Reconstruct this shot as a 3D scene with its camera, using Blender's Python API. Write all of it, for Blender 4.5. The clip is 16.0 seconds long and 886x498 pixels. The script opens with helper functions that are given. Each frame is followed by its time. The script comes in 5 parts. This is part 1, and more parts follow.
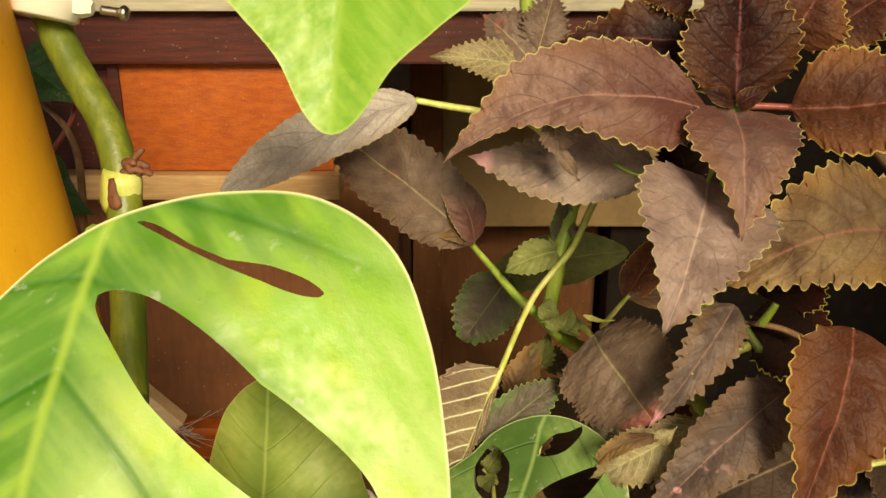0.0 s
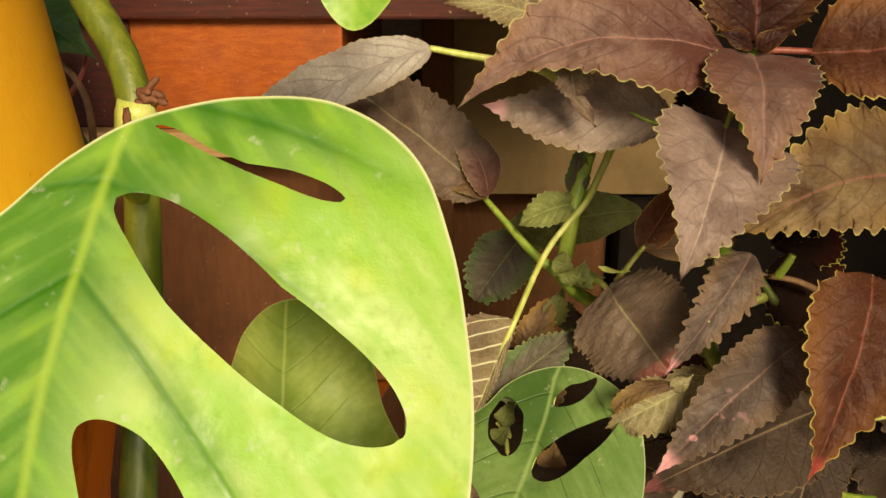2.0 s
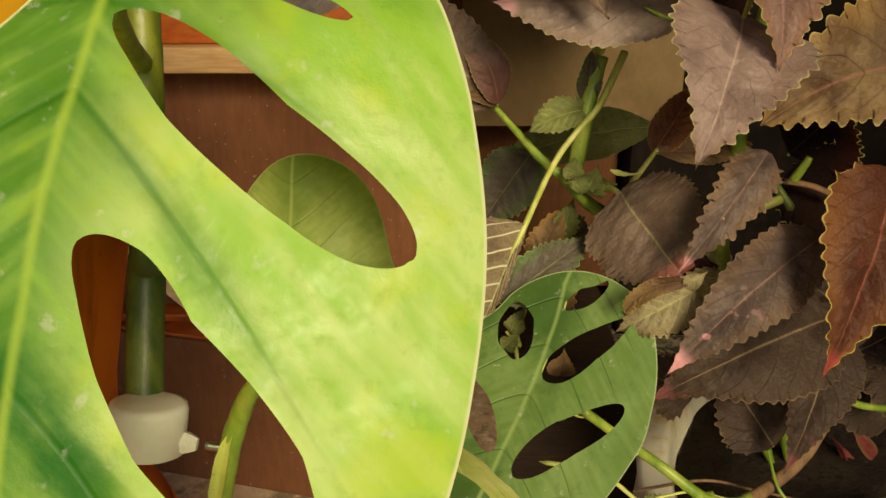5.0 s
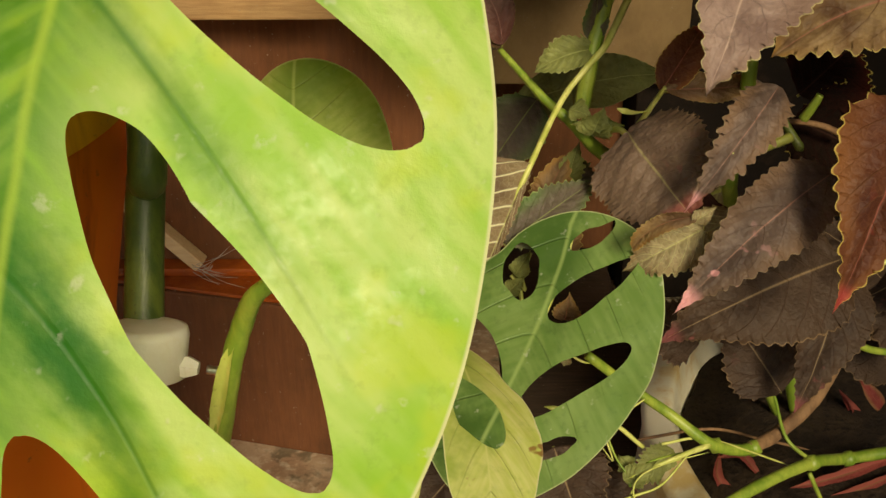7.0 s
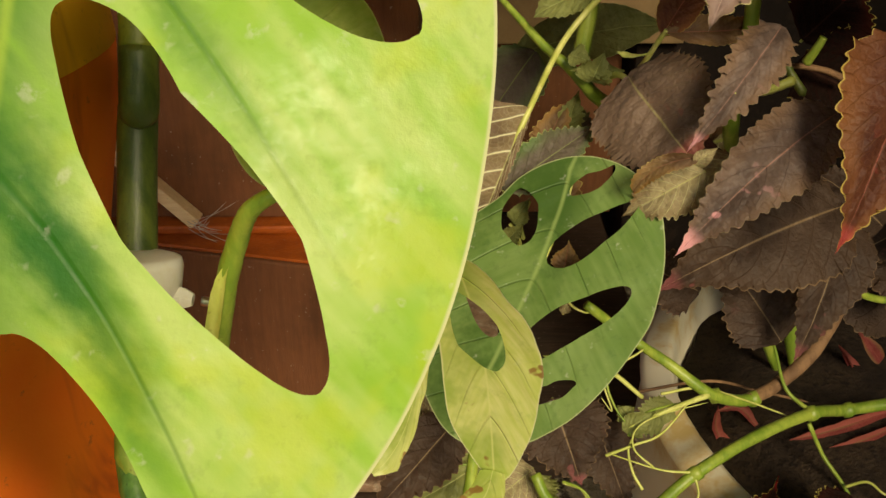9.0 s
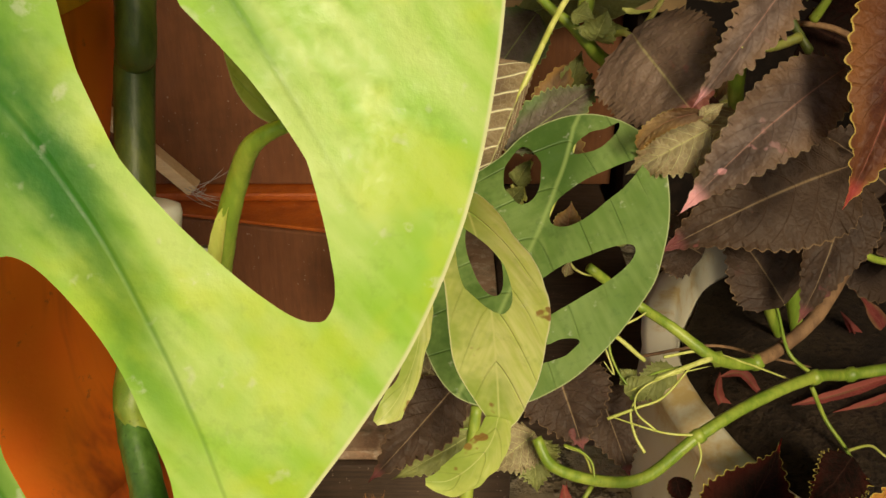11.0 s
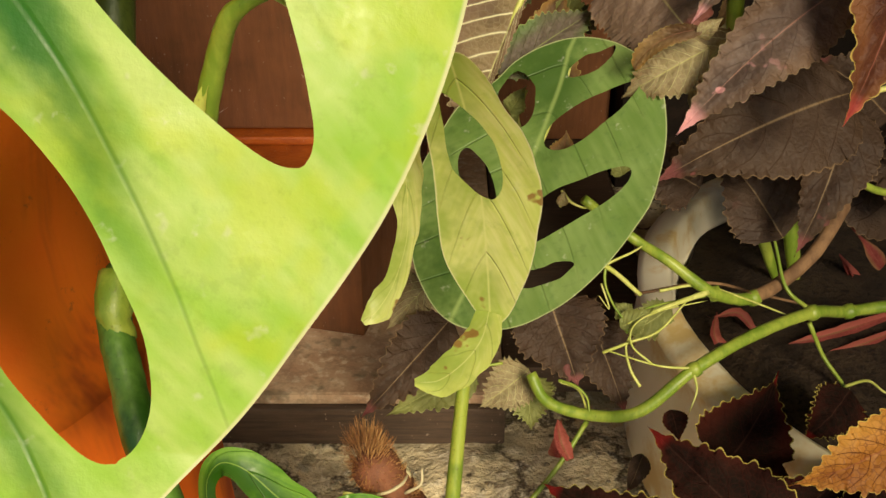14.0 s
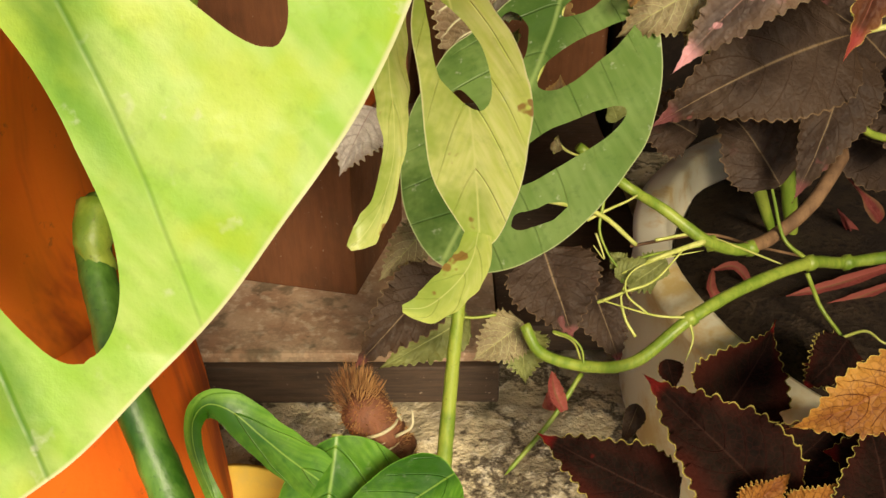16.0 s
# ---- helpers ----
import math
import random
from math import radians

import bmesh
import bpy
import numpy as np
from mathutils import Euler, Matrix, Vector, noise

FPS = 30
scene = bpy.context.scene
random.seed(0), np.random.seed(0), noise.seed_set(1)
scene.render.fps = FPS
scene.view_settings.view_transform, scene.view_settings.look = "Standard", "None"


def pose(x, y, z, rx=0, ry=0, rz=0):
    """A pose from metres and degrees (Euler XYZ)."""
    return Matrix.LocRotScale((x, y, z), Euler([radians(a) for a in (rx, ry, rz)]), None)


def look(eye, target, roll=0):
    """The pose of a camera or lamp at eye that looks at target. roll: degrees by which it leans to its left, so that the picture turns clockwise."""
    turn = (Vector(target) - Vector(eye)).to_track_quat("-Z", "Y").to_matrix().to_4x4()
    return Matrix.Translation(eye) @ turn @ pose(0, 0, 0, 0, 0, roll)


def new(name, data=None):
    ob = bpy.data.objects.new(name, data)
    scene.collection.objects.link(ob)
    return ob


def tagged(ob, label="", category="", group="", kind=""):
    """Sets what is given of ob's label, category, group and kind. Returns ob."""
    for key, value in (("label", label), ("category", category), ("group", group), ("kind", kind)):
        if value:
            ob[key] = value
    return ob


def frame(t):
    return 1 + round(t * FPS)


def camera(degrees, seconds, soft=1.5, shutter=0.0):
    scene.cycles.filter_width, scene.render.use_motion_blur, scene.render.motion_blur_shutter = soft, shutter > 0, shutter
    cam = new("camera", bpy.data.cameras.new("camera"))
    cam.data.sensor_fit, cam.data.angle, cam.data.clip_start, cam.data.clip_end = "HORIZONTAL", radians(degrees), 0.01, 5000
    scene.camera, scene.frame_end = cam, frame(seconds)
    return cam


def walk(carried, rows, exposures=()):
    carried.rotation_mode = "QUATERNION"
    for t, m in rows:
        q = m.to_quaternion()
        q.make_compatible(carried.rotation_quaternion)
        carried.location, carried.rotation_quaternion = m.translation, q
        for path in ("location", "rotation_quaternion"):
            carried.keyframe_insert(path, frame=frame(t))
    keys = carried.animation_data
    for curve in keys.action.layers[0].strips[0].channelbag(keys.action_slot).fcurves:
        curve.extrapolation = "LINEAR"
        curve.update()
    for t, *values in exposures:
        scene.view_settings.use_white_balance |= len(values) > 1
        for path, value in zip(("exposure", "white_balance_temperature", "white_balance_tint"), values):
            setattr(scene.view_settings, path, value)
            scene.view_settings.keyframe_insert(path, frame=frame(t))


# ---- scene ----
cam = camera(51.0, 16.0)
METRES, EYE, TILT, LEAN, TURN = 0.14, 0.53, -21.0, 0.0, 0.0
ROWS = [
    (0.0, 0.0, 0.0, 0.0, 0.0, 0.0, 0.0),
    (0.5, -0.0083, 0.0019, -0.0203, 0.11, -0.2, -0.0),
    (1.0, -0.0138, 0.0107, -0.0589, 0.24, -0.32, -0.03),
    (1.5, -0.0239, 0.0162, -0.0911, 0.29, -0.54, -0.05),
    (2.0, -0.0249, 0.0223, -0.1253, 0.42, -0.87, -0.1),
    (2.5, -0.0266, 0.0268, -0.1614, 0.5, -1.19, -0.12),
    (3.0, -0.0249, 0.0332, -0.2012, 0.6, -1.56, -0.12),
    (3.5, -0.0285, 0.0394, -0.2399, 0.6, -2.01, -0.09),
    (4.0, -0.0301, 0.0463, -0.2747, 0.69, -2.42, -0.07),
    (6.5, -0.0383, 0.0974, -0.4366, 1.0, -3.99, -0.0),
    (7.0, -0.0423, 0.1057, -0.4737, 0.93, -4.35, 0.05),
    (7.5, -0.0413, 0.1134, -0.5049, 0.91, -4.71, 0.11),
    (8.0, -0.0466, 0.1198, -0.5327, 0.85, -5.02, 0.13),
    (8.5, -0.0471, 0.1252, -0.5623, 0.8, -5.33, 0.13),
    (9.0, -0.0449, 0.1316, -0.5853, 0.76, -5.69, 0.12),
    (11.5, -0.0627, 0.1681, -0.6902, 0.55, -6.96, 0.07),
    (12.0, -0.0613, 0.1736, -0.7197, 0.55, -7.17, 0.05),
    (12.5, -0.0587, 0.1783, -0.7495, 0.49, -7.46, 0.04),
    (13.0, -0.0562, 0.1787, -0.7766, 0.44, -7.7, 0.1),
    (13.5, -0.0533, 0.1851, -0.8054, 0.4, -7.91, 0.11),
    (14.0, -0.0456, 0.1936, -0.8367, 0.4, -8.14, 0.1),
    (14.5, -0.0393, 0.2044, -0.8697, 0.33, -8.39, 0.14),
    (15.0, -0.033, 0.215, -0.8981, 0.24, -8.74, 0.16),
    (15.5, -0.0273, 0.227, -0.9238, 0.21, -9.03, 0.2),
    (16.0, -0.0307, 0.2354, -0.9566, 0.15, -9.35, 0.25),
]
walk(cam, [(t, pose(0, 0, EYE, TILT, LEAN, TURN) @ pose(METRES * x, METRES * y, METRES * z, 90 + pitch, roll, yaw)) for t, x, y, z, yaw, pitch, roll in ROWS],
     exposures=[(0.0, 0.42, 7100, 10), (4.0, 0.02, 7050, 9), (6.5, -0.06, 7000, 9), (9.0, -0.04, 6950, 11), (13.0, 0.02, 6800, 12), (16.0, 0.27, 6650, 13)])

# ---- light ----
SUN_UP, SUN_ROUND = 31.0, 165.0     # degrees: height, and compass turn of the sun
world = bpy.data.worlds.new("sky")
scene.world = world
world.use_nodes = True
sky = world.node_tree.nodes.new("ShaderNodeTexSky")
sky.sky_type, sky.sun_disc = "NISHITA", False
sky.sun_elevation, sky.sun_rotation = radians(SUN_UP), radians(SUN_ROUND)
world.node_tree.links.new(sky.outputs[0], world.node_tree.nodes["Background"].inputs[0])
world.node_tree.nodes["Background"].inputs[1].default_value = 0.09
sun = new("sun", bpy.data.lights.new("sun", "SUN"))
sun.data.energy, sun.data.angle, sun.data.color = 3.75, radians(19.0), (1.0, 0.87, 0.61)
az, el = radians(SUN_ROUND), radians(SUN_UP)
toward = Vector((math.sin(az) * math.cos(el), math.cos(az) * math.cos(el), math.sin(el)))
sun.matrix_world = look(toward * 5, (0, 0, 0))


# ---- materials ----
class Nodes:
    """A small writer of node trees."""

    def __init__(self, name):
        self.mat = bpy.data.materials.new(name)
        self.mat.use_nodes = True
        self.tree = self.mat.node_tree
        self.bsdf = self.tree.nodes["Principled BSDF"]
        self.out = self.tree.nodes["Material Output"]

    def put(self, socket, value):
        if hasattr(value, "is_output"):
            self.tree.links.new(value, socket)
        elif isinstance(value, tuple) and len(value) == 3 and socket.type == "RGBA":
            socket.default_value = (*value, 1.0)
        else:
            socket.default_value = value

    def node(self, kind, outlet=0, sets=(), **ins):
        n = self.tree.nodes.new(kind)
        for key, value in sets:
            if key == "operation":
                n.operation = value
            elif key == "interpolation_type":
                n.interpolation_type = value
            elif key == "data_type":
                n.data_type = value
            elif key == "feature":
                n.feature = value
            elif key == "attribute_name":
                n.attribute_name = value
        for key, value in ins.items():
            self.put(n.inputs[int(key[1:])] if key[0] == "i" and key[1:].isdigit() else n.inputs[key], value)
        return n.outputs[outlet]

    def math(self, op, a, b=0.0, c=0.0):
        return self.node("ShaderNodeMath", sets=(("operation", op),), i0=a, i1=b, i2=c)

    def ramp(self, x, lo, hi, a=0.0, b=1.0):
        return self.node("ShaderNodeMapRange", sets=(("interpolation_type", "SMOOTHSTEP"),), i0=x, i1=lo, i2=hi, i3=a, i4=b)

    def mix(self, f, a, b):
        return self.node("ShaderNodeMix", 2, (("data_type", "RGBA"),), i0=f, i6=a, i7=b)

    def noise(self, scale, detail=4.0, rough=0.55, vec=None, outlet=0):
        ins = {"Scale": scale, "Detail": detail, "Roughness": rough}
        if vec is not None:
            ins["Vector"] = vec
        return self.node("ShaderNodeTexNoise", outlet, **ins)

    def coords(self, outlet=3):
        return self.node("ShaderNodeTexCoord", outlet)

    def scaled(self, vec, s):
        return self.node("ShaderNodeVectorMath", sets=(("operation", "MULTIPLY"),), i0=vec, i1=s)

    def chance(self):
        return self.node("ShaderNodeObjectInfo", 5)

    def bump(self, height, strength, distance):
        return self.node("ShaderNodeBump", Strength=strength, Distance=distance, Height=height)

    def base(self, colour, rough=0.6, normal=None, metal=0.0, spec=0.5):
        b = self.bsdf.inputs
        self.put(b["Base Color"], colour), self.put(b["Roughness"], rough), self.put(b["Metallic"], metal)
        self.put(b["Specular IOR Level"], spec)
        if normal is not None:
            self.put(b["Normal"], normal)
        return self.mat

    def leafy(self, colour, share, normal=None):
        """Lets light through the blade."""
        t = self.tree.nodes.new("ShaderNodeBsdfTranslucent")
        self.put(t.inputs["Color"], colour)
        if normal is not None:
            self.put(t.inputs["Normal"], normal)
        m = self.tree.nodes.new("ShaderNodeMixShader")
        self.put(m.inputs[0], share)
        self.tree.links.new(self.bsdf.outputs[0], m.inputs[1])
        self.tree.links.new(t.outputs[0], m.inputs[2])
        self.tree.links.new(m.outputs[0], self.out.inputs[0])


def coleus_material(name, dark, pale, margin, vein, spot, spots=0.0, share=0.25, rough=0.52, veins=0.26, warm=(0.25, 0.16, 0.06), velvet=0.0, ridge=(0.40, 0.20, 0.15), gloss=0.32, mesh_share=0.28, thick=0.042, bands=1.0, relief_depth=0.0010, flush=None, hem=0.970):
    """A quilted toothed leaf: mottled blade, paler side veins, thin yellow margin and pink spots."""
    k = Nodes(name)
    uv = k.node("ShaderNodeUVMap")
    s, v = k.node("ShaderNodeSeparateXYZ", 0, i0=uv), k.node("ShaderNodeSeparateXYZ", 1, i0=uv)
    a = k.math("MULTIPLY", k.math("ABSOLUTE", k.math("SUBTRACT", v, 0.5)), 2.0)
    phase = k.math("SUBTRACT", k.math("MULTIPLY", s, 7.5), k.math("MULTIPLY", k.math("POWER", a, 1.15), 2.0))
    phase = k.math("ADD", phase, k.math("MULTIPLY", k.noise(60.0, 3.0, 0.55, k.coords()), 0.26))
    lines = k.math("ABSOLUTE", k.math("SUBTRACT", k.math("FRACT", phase), 0.5))
    side = k.math("MULTIPLY", k.ramp(lines, 0.0, thick, 1.0, 0.0), k.math("MULTIPLY", k.ramp(a, 0.75, 1.0, 1.0, 0.0), k.ramp(s, 0.95, 0.72)))
    mid = k.ramp(a, 0.0, 0.035, 1.0, 0.0)
    c = k.coords()
    blotch, grain = k.noise(38.0, 3.0, 0.6, c), k.noise(420.0, 4.0, 0.6, c)
    colour = k.mix(k.ramp(blotch, 0.30, 0.60), dark, pale)
    colour = k.mix(k.ramp(grain, 0.3, 0.75, 0.0, 0.35), colour, dark)
    net = k.node("ShaderNodeTexVoronoi", 0, (("feature", "DISTANCE_TO_EDGE"),), Vector=c, Scale=330.0)
    colour = k.mix(k.ramp(net, 0.0, 0.09, mesh_share, 0.0), colour, vein)
    colour = k.mix(k.math("MULTIPLY", k.ramp(a, 0.35, 1.0), k.ramp(k.noise(22.0, 2.0, 0.5, c), 0.36, 0.62, 0.1, 0.75)), colour, warm)
    deeper = k.math("MAXIMUM", k.math("MULTIPLY", k.ramp(lines, 0.0, 0.24, 0.42 * bands, 0.0), k.ramp(a, 0.95, 0.5)), k.ramp(a, 0.0, 0.55, 0.40 * bands, 0.0))
    colour = k.mix(k.math("MULTIPLY", deeper, k.ramp(k.noise(55.0, 3.0, 0.6, c), 0.3, 0.6, 0.3, 1.0)), colour, k.mix(0.4, dark, vein))
    if flush:
        colour = k.mix(k.math("MULTIPLY", k.ramp(s, 0.75, 0.05), k.ramp(k.noise(30.0, 3.0, 0.6, c), 0.28, 0.62, 0.35, 0.95)), colour, flush)
    colour = k.mix(k.math("MULTIPLY", k.chance(), 0.30), colour, dark)
    colour = k.mix(k.math("MULTIPLY", side, veins), colour, vein)
    colour = k.mix(k.math("MULTIPLY", mid, 0.7), colour, ridge)
    pink = k.math("MULTIPLY", k.ramp(k.noise(95.0, 2.0, 0.5, c), 0.655, 0.695), k.ramp(s, 0.35, 1.0, 0.0, spots))
    tip = k.math("MULTIPLY", k.ramp(s, 0.84, 0.91), min(1.0, spots))
    colour = k.mix(k.math("MAXIMUM", pink, tip), colour, spot)
    edge = k.ramp(k.math("ADD", a, k.math("MULTIPLY", k.math("SUBTRACT", blotch, 0.5), 0.05)), hem, hem + 0.03, 0.0, 0.9)
    colour = k.mix(edge, colour, margin)
    tiny = k.node("ShaderNodeTexVoronoi", 0, Vector=c, Scale=520.0)
    relief = k.math("ADD", k.math("MULTIPLY", side, -0.5), k.math("ADD", k.math("MULTIPLY", tiny, 0.30), k.math("ADD", k.math("MULTIPLY", grain, 0.35), k.math("MULTIPLY", k.ramp(net, 0.0, 0.25), 0.15))))
    normal = k.bump(relief, 0.75, relief_depth)
    k.base(colour, k.ramp(grain, 0.2, 0.8, rough - 0.05, rough + 0.15), normal, spec=gloss)
    k.put(k.bsdf.inputs["Sheen Weight"], velvet), k.put(k.bsdf.inputs["Sheen Roughness"], 0.45)
    k.leafy(colour, share, normal)
    return k.mat


def monstera_material(name, deep, mid_tone, pale, rim, share=0.35, rough=0.42, speck=0.5, veins=0.42, burn=0.0, ribs=(), gloss=0.5, midrib=None):
    """A leathery leaf: blotched green, dark sunken side veins, a pale rim, white flecks painted as glints and water
    marks.
    """
    k = Nodes(name)
    uv = k.node("ShaderNodeUVMap")
    s, v = k.node("ShaderNodeSeparateXYZ", 0, i0=uv), k.node("ShaderNodeSeparateXYZ", 1, i0=uv)
    c = k.coords()
    warp = k.noise(14.0, 2.0, 0.5, c)
    a = k.math("ABSOLUTE", v)
    phase = k.math("ADD", k.math("SUBTRACT", k.math("MULTIPLY", s, 5.0), k.math("MULTIPLY", k.math("POWER", a, 1.3), 1.9)), k.math("MULTIPLY", warp, 0.45))
    lines = k.math("ABSOLUTE", k.math("SUBTRACT", k.math("FRACT", phase), 0.5))
    side = k.math("MULTIPLY", k.ramp(lines, 0.0, 0.038, 1.0, 0.0), k.ramp(a, 0.5, 0.95, 1.0, 0.0))
    mid = k.ramp(a, 0.0, 0.024 if ribs else 0.035, 1.0, 0.0)
    large, small = k.noise(26.0, 4.0, 0.6, c), k.noise(210.0, 4.0, 0.65, c)
    edge = k.node("ShaderNodeAttribute", 2, (("attribute_name", "rim"),))
    flow = k.node("ShaderNodeCombineXYZ", 0, i0=k.math("SUBTRACT", s, k.math("MULTIPLY", a, 0.33)), i1=k.math("MULTIPLY", v, 0.12), i2=k.math("SIGN", v))
    streak = k.noise(30.0, 2.0, 0.45, flow)
    colour = k.mix(k.ramp(k.math("ADD", k.math("MULTIPLY", large, 0.55), k.math("MULTIPLY", streak, 0.45)), 0.36, 0.66), mid_tone, pale)
    if ribs:
        side = 0.0
        fresh = k.mix(0.24, deep, mid_tone)
        fleck = k.noise(75.0, 4.0, 0.62, c)
        colour = k.mix(k.math("MULTIPLY", k.ramp(k.noise(48.0, 3.0, 0.55, c), 0.50, 0.66), 0.55), colour, (0.60, 0.80, 0.045))
        colour = k.mix(k.math("MULTIPLY", k.math("MAXIMUM", k.ramp(v, 0.30, -0.06), k.ramp(k.math("ADD", s, k.math("MULTIPLY", a, 0.25)), 0.30, 0.04)), k.ramp(k.math("ADD", k.math("MULTIPLY", large, 0.5), k.math("MULTIPLY", streak, 0.5)), 0.36, 0.58, 0.30, 0.98)), colour, fresh)
        for start, slope, bend, tint, reach, far in ribs:
            line = k.math("ADD", start, k.math("ADD", k.math("MULTIPLY", a, k.math("ADD", slope, k.math("MULTIPLY", a, bend))), k.math("MULTIPLY", k.math("SUBTRACT", warp, 0.5), 0.02)))
            gap = k.math("ABSOLUTE", k.math("SUBTRACT", s, line))
            rough_gap = k.math("ADD", gap, k.math("MULTIPLY", k.math("SUBTRACT", streak, 0.5), reach * 0.9))
            rough_gap = k.math("ADD", rough_gap, k.math("MULTIPLY", k.math("SUBTRACT", large, 0.5), reach * 0.8))
            rough_gap = k.math("ADD", rough_gap, k.math("MULTIPLY", k.math("SUBTRACT", fleck, 0.5), reach * 0.9))
            halo = k.math("MULTIPLY", k.ramp(rough_gap, 0.0, reach, tint, 0.0), k.ramp(k.math("ADD", a, k.math("MULTIPLY", k.math("SUBTRACT", large, 0.5), 0.3)), far, far * 0.25))
            colour = k.mix(halo, colour, deep)
            side = k.math("MAXIMUM", side, k.math("MULTIPLY", k.ramp(gap, 0.0, 0.0075, 1.0, 0.0), k.ramp(a, 0.92, 0.3)))
        branch = k.math("ABSOLUTE", k.math("SUBTRACT", k.math("FRACT", k.math("MULTIPLY", k.math("SUBTRACT", s, k.math("MULTIPLY", a, 0.30)), 31.0)), 0.5))
        colour = k.mix(k.math("MULTIPLY", k.ramp(branch, 0.0, 0.22, 0.07, 0.0), k.ramp(large, 0.45, 0.6)), colour, pale)
        side = k.math("MAXIMUM", side, k.ramp(branch, 0.0, 0.22, 0.02, 0.0))
    else:
        colour = k.mix(k.math("MULTIPLY", k.ramp(v, 0.46, 0.0), k.ramp(k.noise(19.0, 5.0, 0.7, c), 0.36, 0.58, 0.0, 0.92)), colour, deep)
    colour = k.mix(k.ramp(small, 0.52, 0.7, 0.0, 0.12 if ribs else 0.30), colour, deep)
    colour = k.mix(k.math("MULTIPLY", side, veins), colour, deep)
    colour = k.mix(k.math("MULTIPLY", mid, 0.7), colour, midrib or pale)
    colour = k.mix(k.ramp(edge, 0.40, 0.85), colour, rim)
    if burn:
        brown = k.math("MULTIPLY", k.ramp(k.noise(85.0, 3.0, 0.6, c), 0.62, 0.66), burn)
        colour = k.mix(brown, colour, (0.30, 0.11, 0.03))
    # white flecks put into the colour as glints and water marks
    marks = k.math("MULTIPLY", k.ramp(k.noise(190.0, 2.0, 0.5, c), 0.64, 0.74), k.ramp(small, 0.42, 0.55))
    colour = k.mix(k.math("MULTIPLY", marks, speck), colour, (0.85, 0.86, 0.75))
    relief = k.math("ADD", k.math("MULTIPLY", side, (-0.4 if ribs else -2.2) * veins), k.math("ADD", k.math("MULTIPLY", large, 0.25 if ribs else 0.6), k.math("MULTIPLY", small, 0.25)))
    normal = k.bump(relief, 0.5, 0.0015)
    k.base(colour, k.ramp(small, 0.3, 0.7, rough - 0.06, rough + 0.16), normal, spec=gloss)
    k.leafy(colour, share, normal)
    return k.mat


def stem_material(name, a, b, scar, scale=120.0, rough=0.42):
    k = Nodes(name)
    c = k.coords()
    long = k.noise(scale, 4.0, 0.6, k.scaled(c, (1.0, 1.0, 0.25)))
    dots = k.noise(600.0, 3.0, 0.6, c)
    colour = k.mix(k.ramp(long, 0.35, 0.68), a, b)
    colour = k.mix(k.ramp(dots, 0.60, 0.72, 0.0, 0.5), colour, scar)
    return k.base(colour, rough, k.bump(k.math("ADD", long, dots), 0.3, 0.0006))


def wood_material(name, light, dark, along=(1.0, 14.0, 14.0), rough=0.5, dirt=0.5):
    """Varnished board: long grain, knots of dirt, scratches, dust."""
    k = Nodes(name)
    c = k.coords()
    grain = k.noise(30.0, 6.0, 0.65, k.scaled(c, along))
    fine = k.noise(160.0, 4.0, 0.6, k.scaled(c, along))
    blot = k.noise(18.0, 4.0, 0.6, c)
    specks = k.noise(340.0, 2.0, 0.5, c)
    colour = k.mix(k.ramp(grain, 0.3, 0.7), light, dark)
    colour = k.mix(k.ramp(fine, 0.45, 0.75, 0.0, 0.45), colour, dark)
    colour = k.mix(k.ramp(blot, 0.48, 0.75, 0.0, dirt), colour, (0.05, 0.035, 0.022))
    colour = k.mix(k.ramp(specks, 0.70, 0.76, 0.0, 0.6), colour, (0.42, 0.33, 0.23))
    return k.base(colour, k.ramp(blot, 0.3, 0.7, rough - 0.1, rough + 0.2), k.bump(k.math("ADD", grain, fine), 0.35, 0.0008))


def clay_material(name, one, two):
    k = Nodes(name)
    c = k.coords()
    large, small = k.noise(9.0, 4.0, 0.6, c), k.noise(130.0, 5.0, 0.65, c)
    streak = k.noise(17.0, 5.0, 0.65, k.scaled(c, (1.0, 1.0, 0.10)))
    colour = k.mix(k.ramp(large, 0.3, 0.7), one, two)
    colour = k.mix(k.ramp(streak, 0.58, 0.72, 0.0, 0.8), colour, (0.33, 0.045, 0.012))
    colour = k.mix(k.ramp(small, 0.62, 0.72, 0.0, 0.5), colour, (0.22, 0.07, 0.03))
    return k.base(colour, 0.72, k.bump(k.math("ADD", small, large), 0.25, 0.0012), spec=0.3)


def rough_material(name, a, b, d, s1, s2, rough=0.9, depth=0.003, cracks=0.0):
    """Stone, soil and the like: three colours at two scales."""
    k = Nodes(name)
    c = k.coords()
    large, small = k.noise(s1, 5.0, 0.65, c), k.noise(s2, 5.0, 0.65, c)
    colour = k.mix(k.ramp(large, 0.36, 0.64), a, b)
    colour = k.mix(k.ramp(small, 0.50, 0.66), colour, d)
    if cracks:
        ridge = k.math("ABSOLUTE", k.math("SUBTRACT", k.noise(s1 * 0.9, 6.0, 0.7, c), 0.5))
        colour = k.mix(k.ramp(ridge, 0.0, 0.05, cracks, 0.0), colour, (0.07, 0.05, 0.035))
        colour = k.mix(k.ramp(k.noise(s1 * 2.2, 3.0, 0.6, c), 0.56, 0.68, 0.0, 0.6), colour, (0.11, 0.10, 0.06))
    return k.base(colour, rough, k.bump(k.math("ADD", large, small), 0.7, depth), spec=0.25)


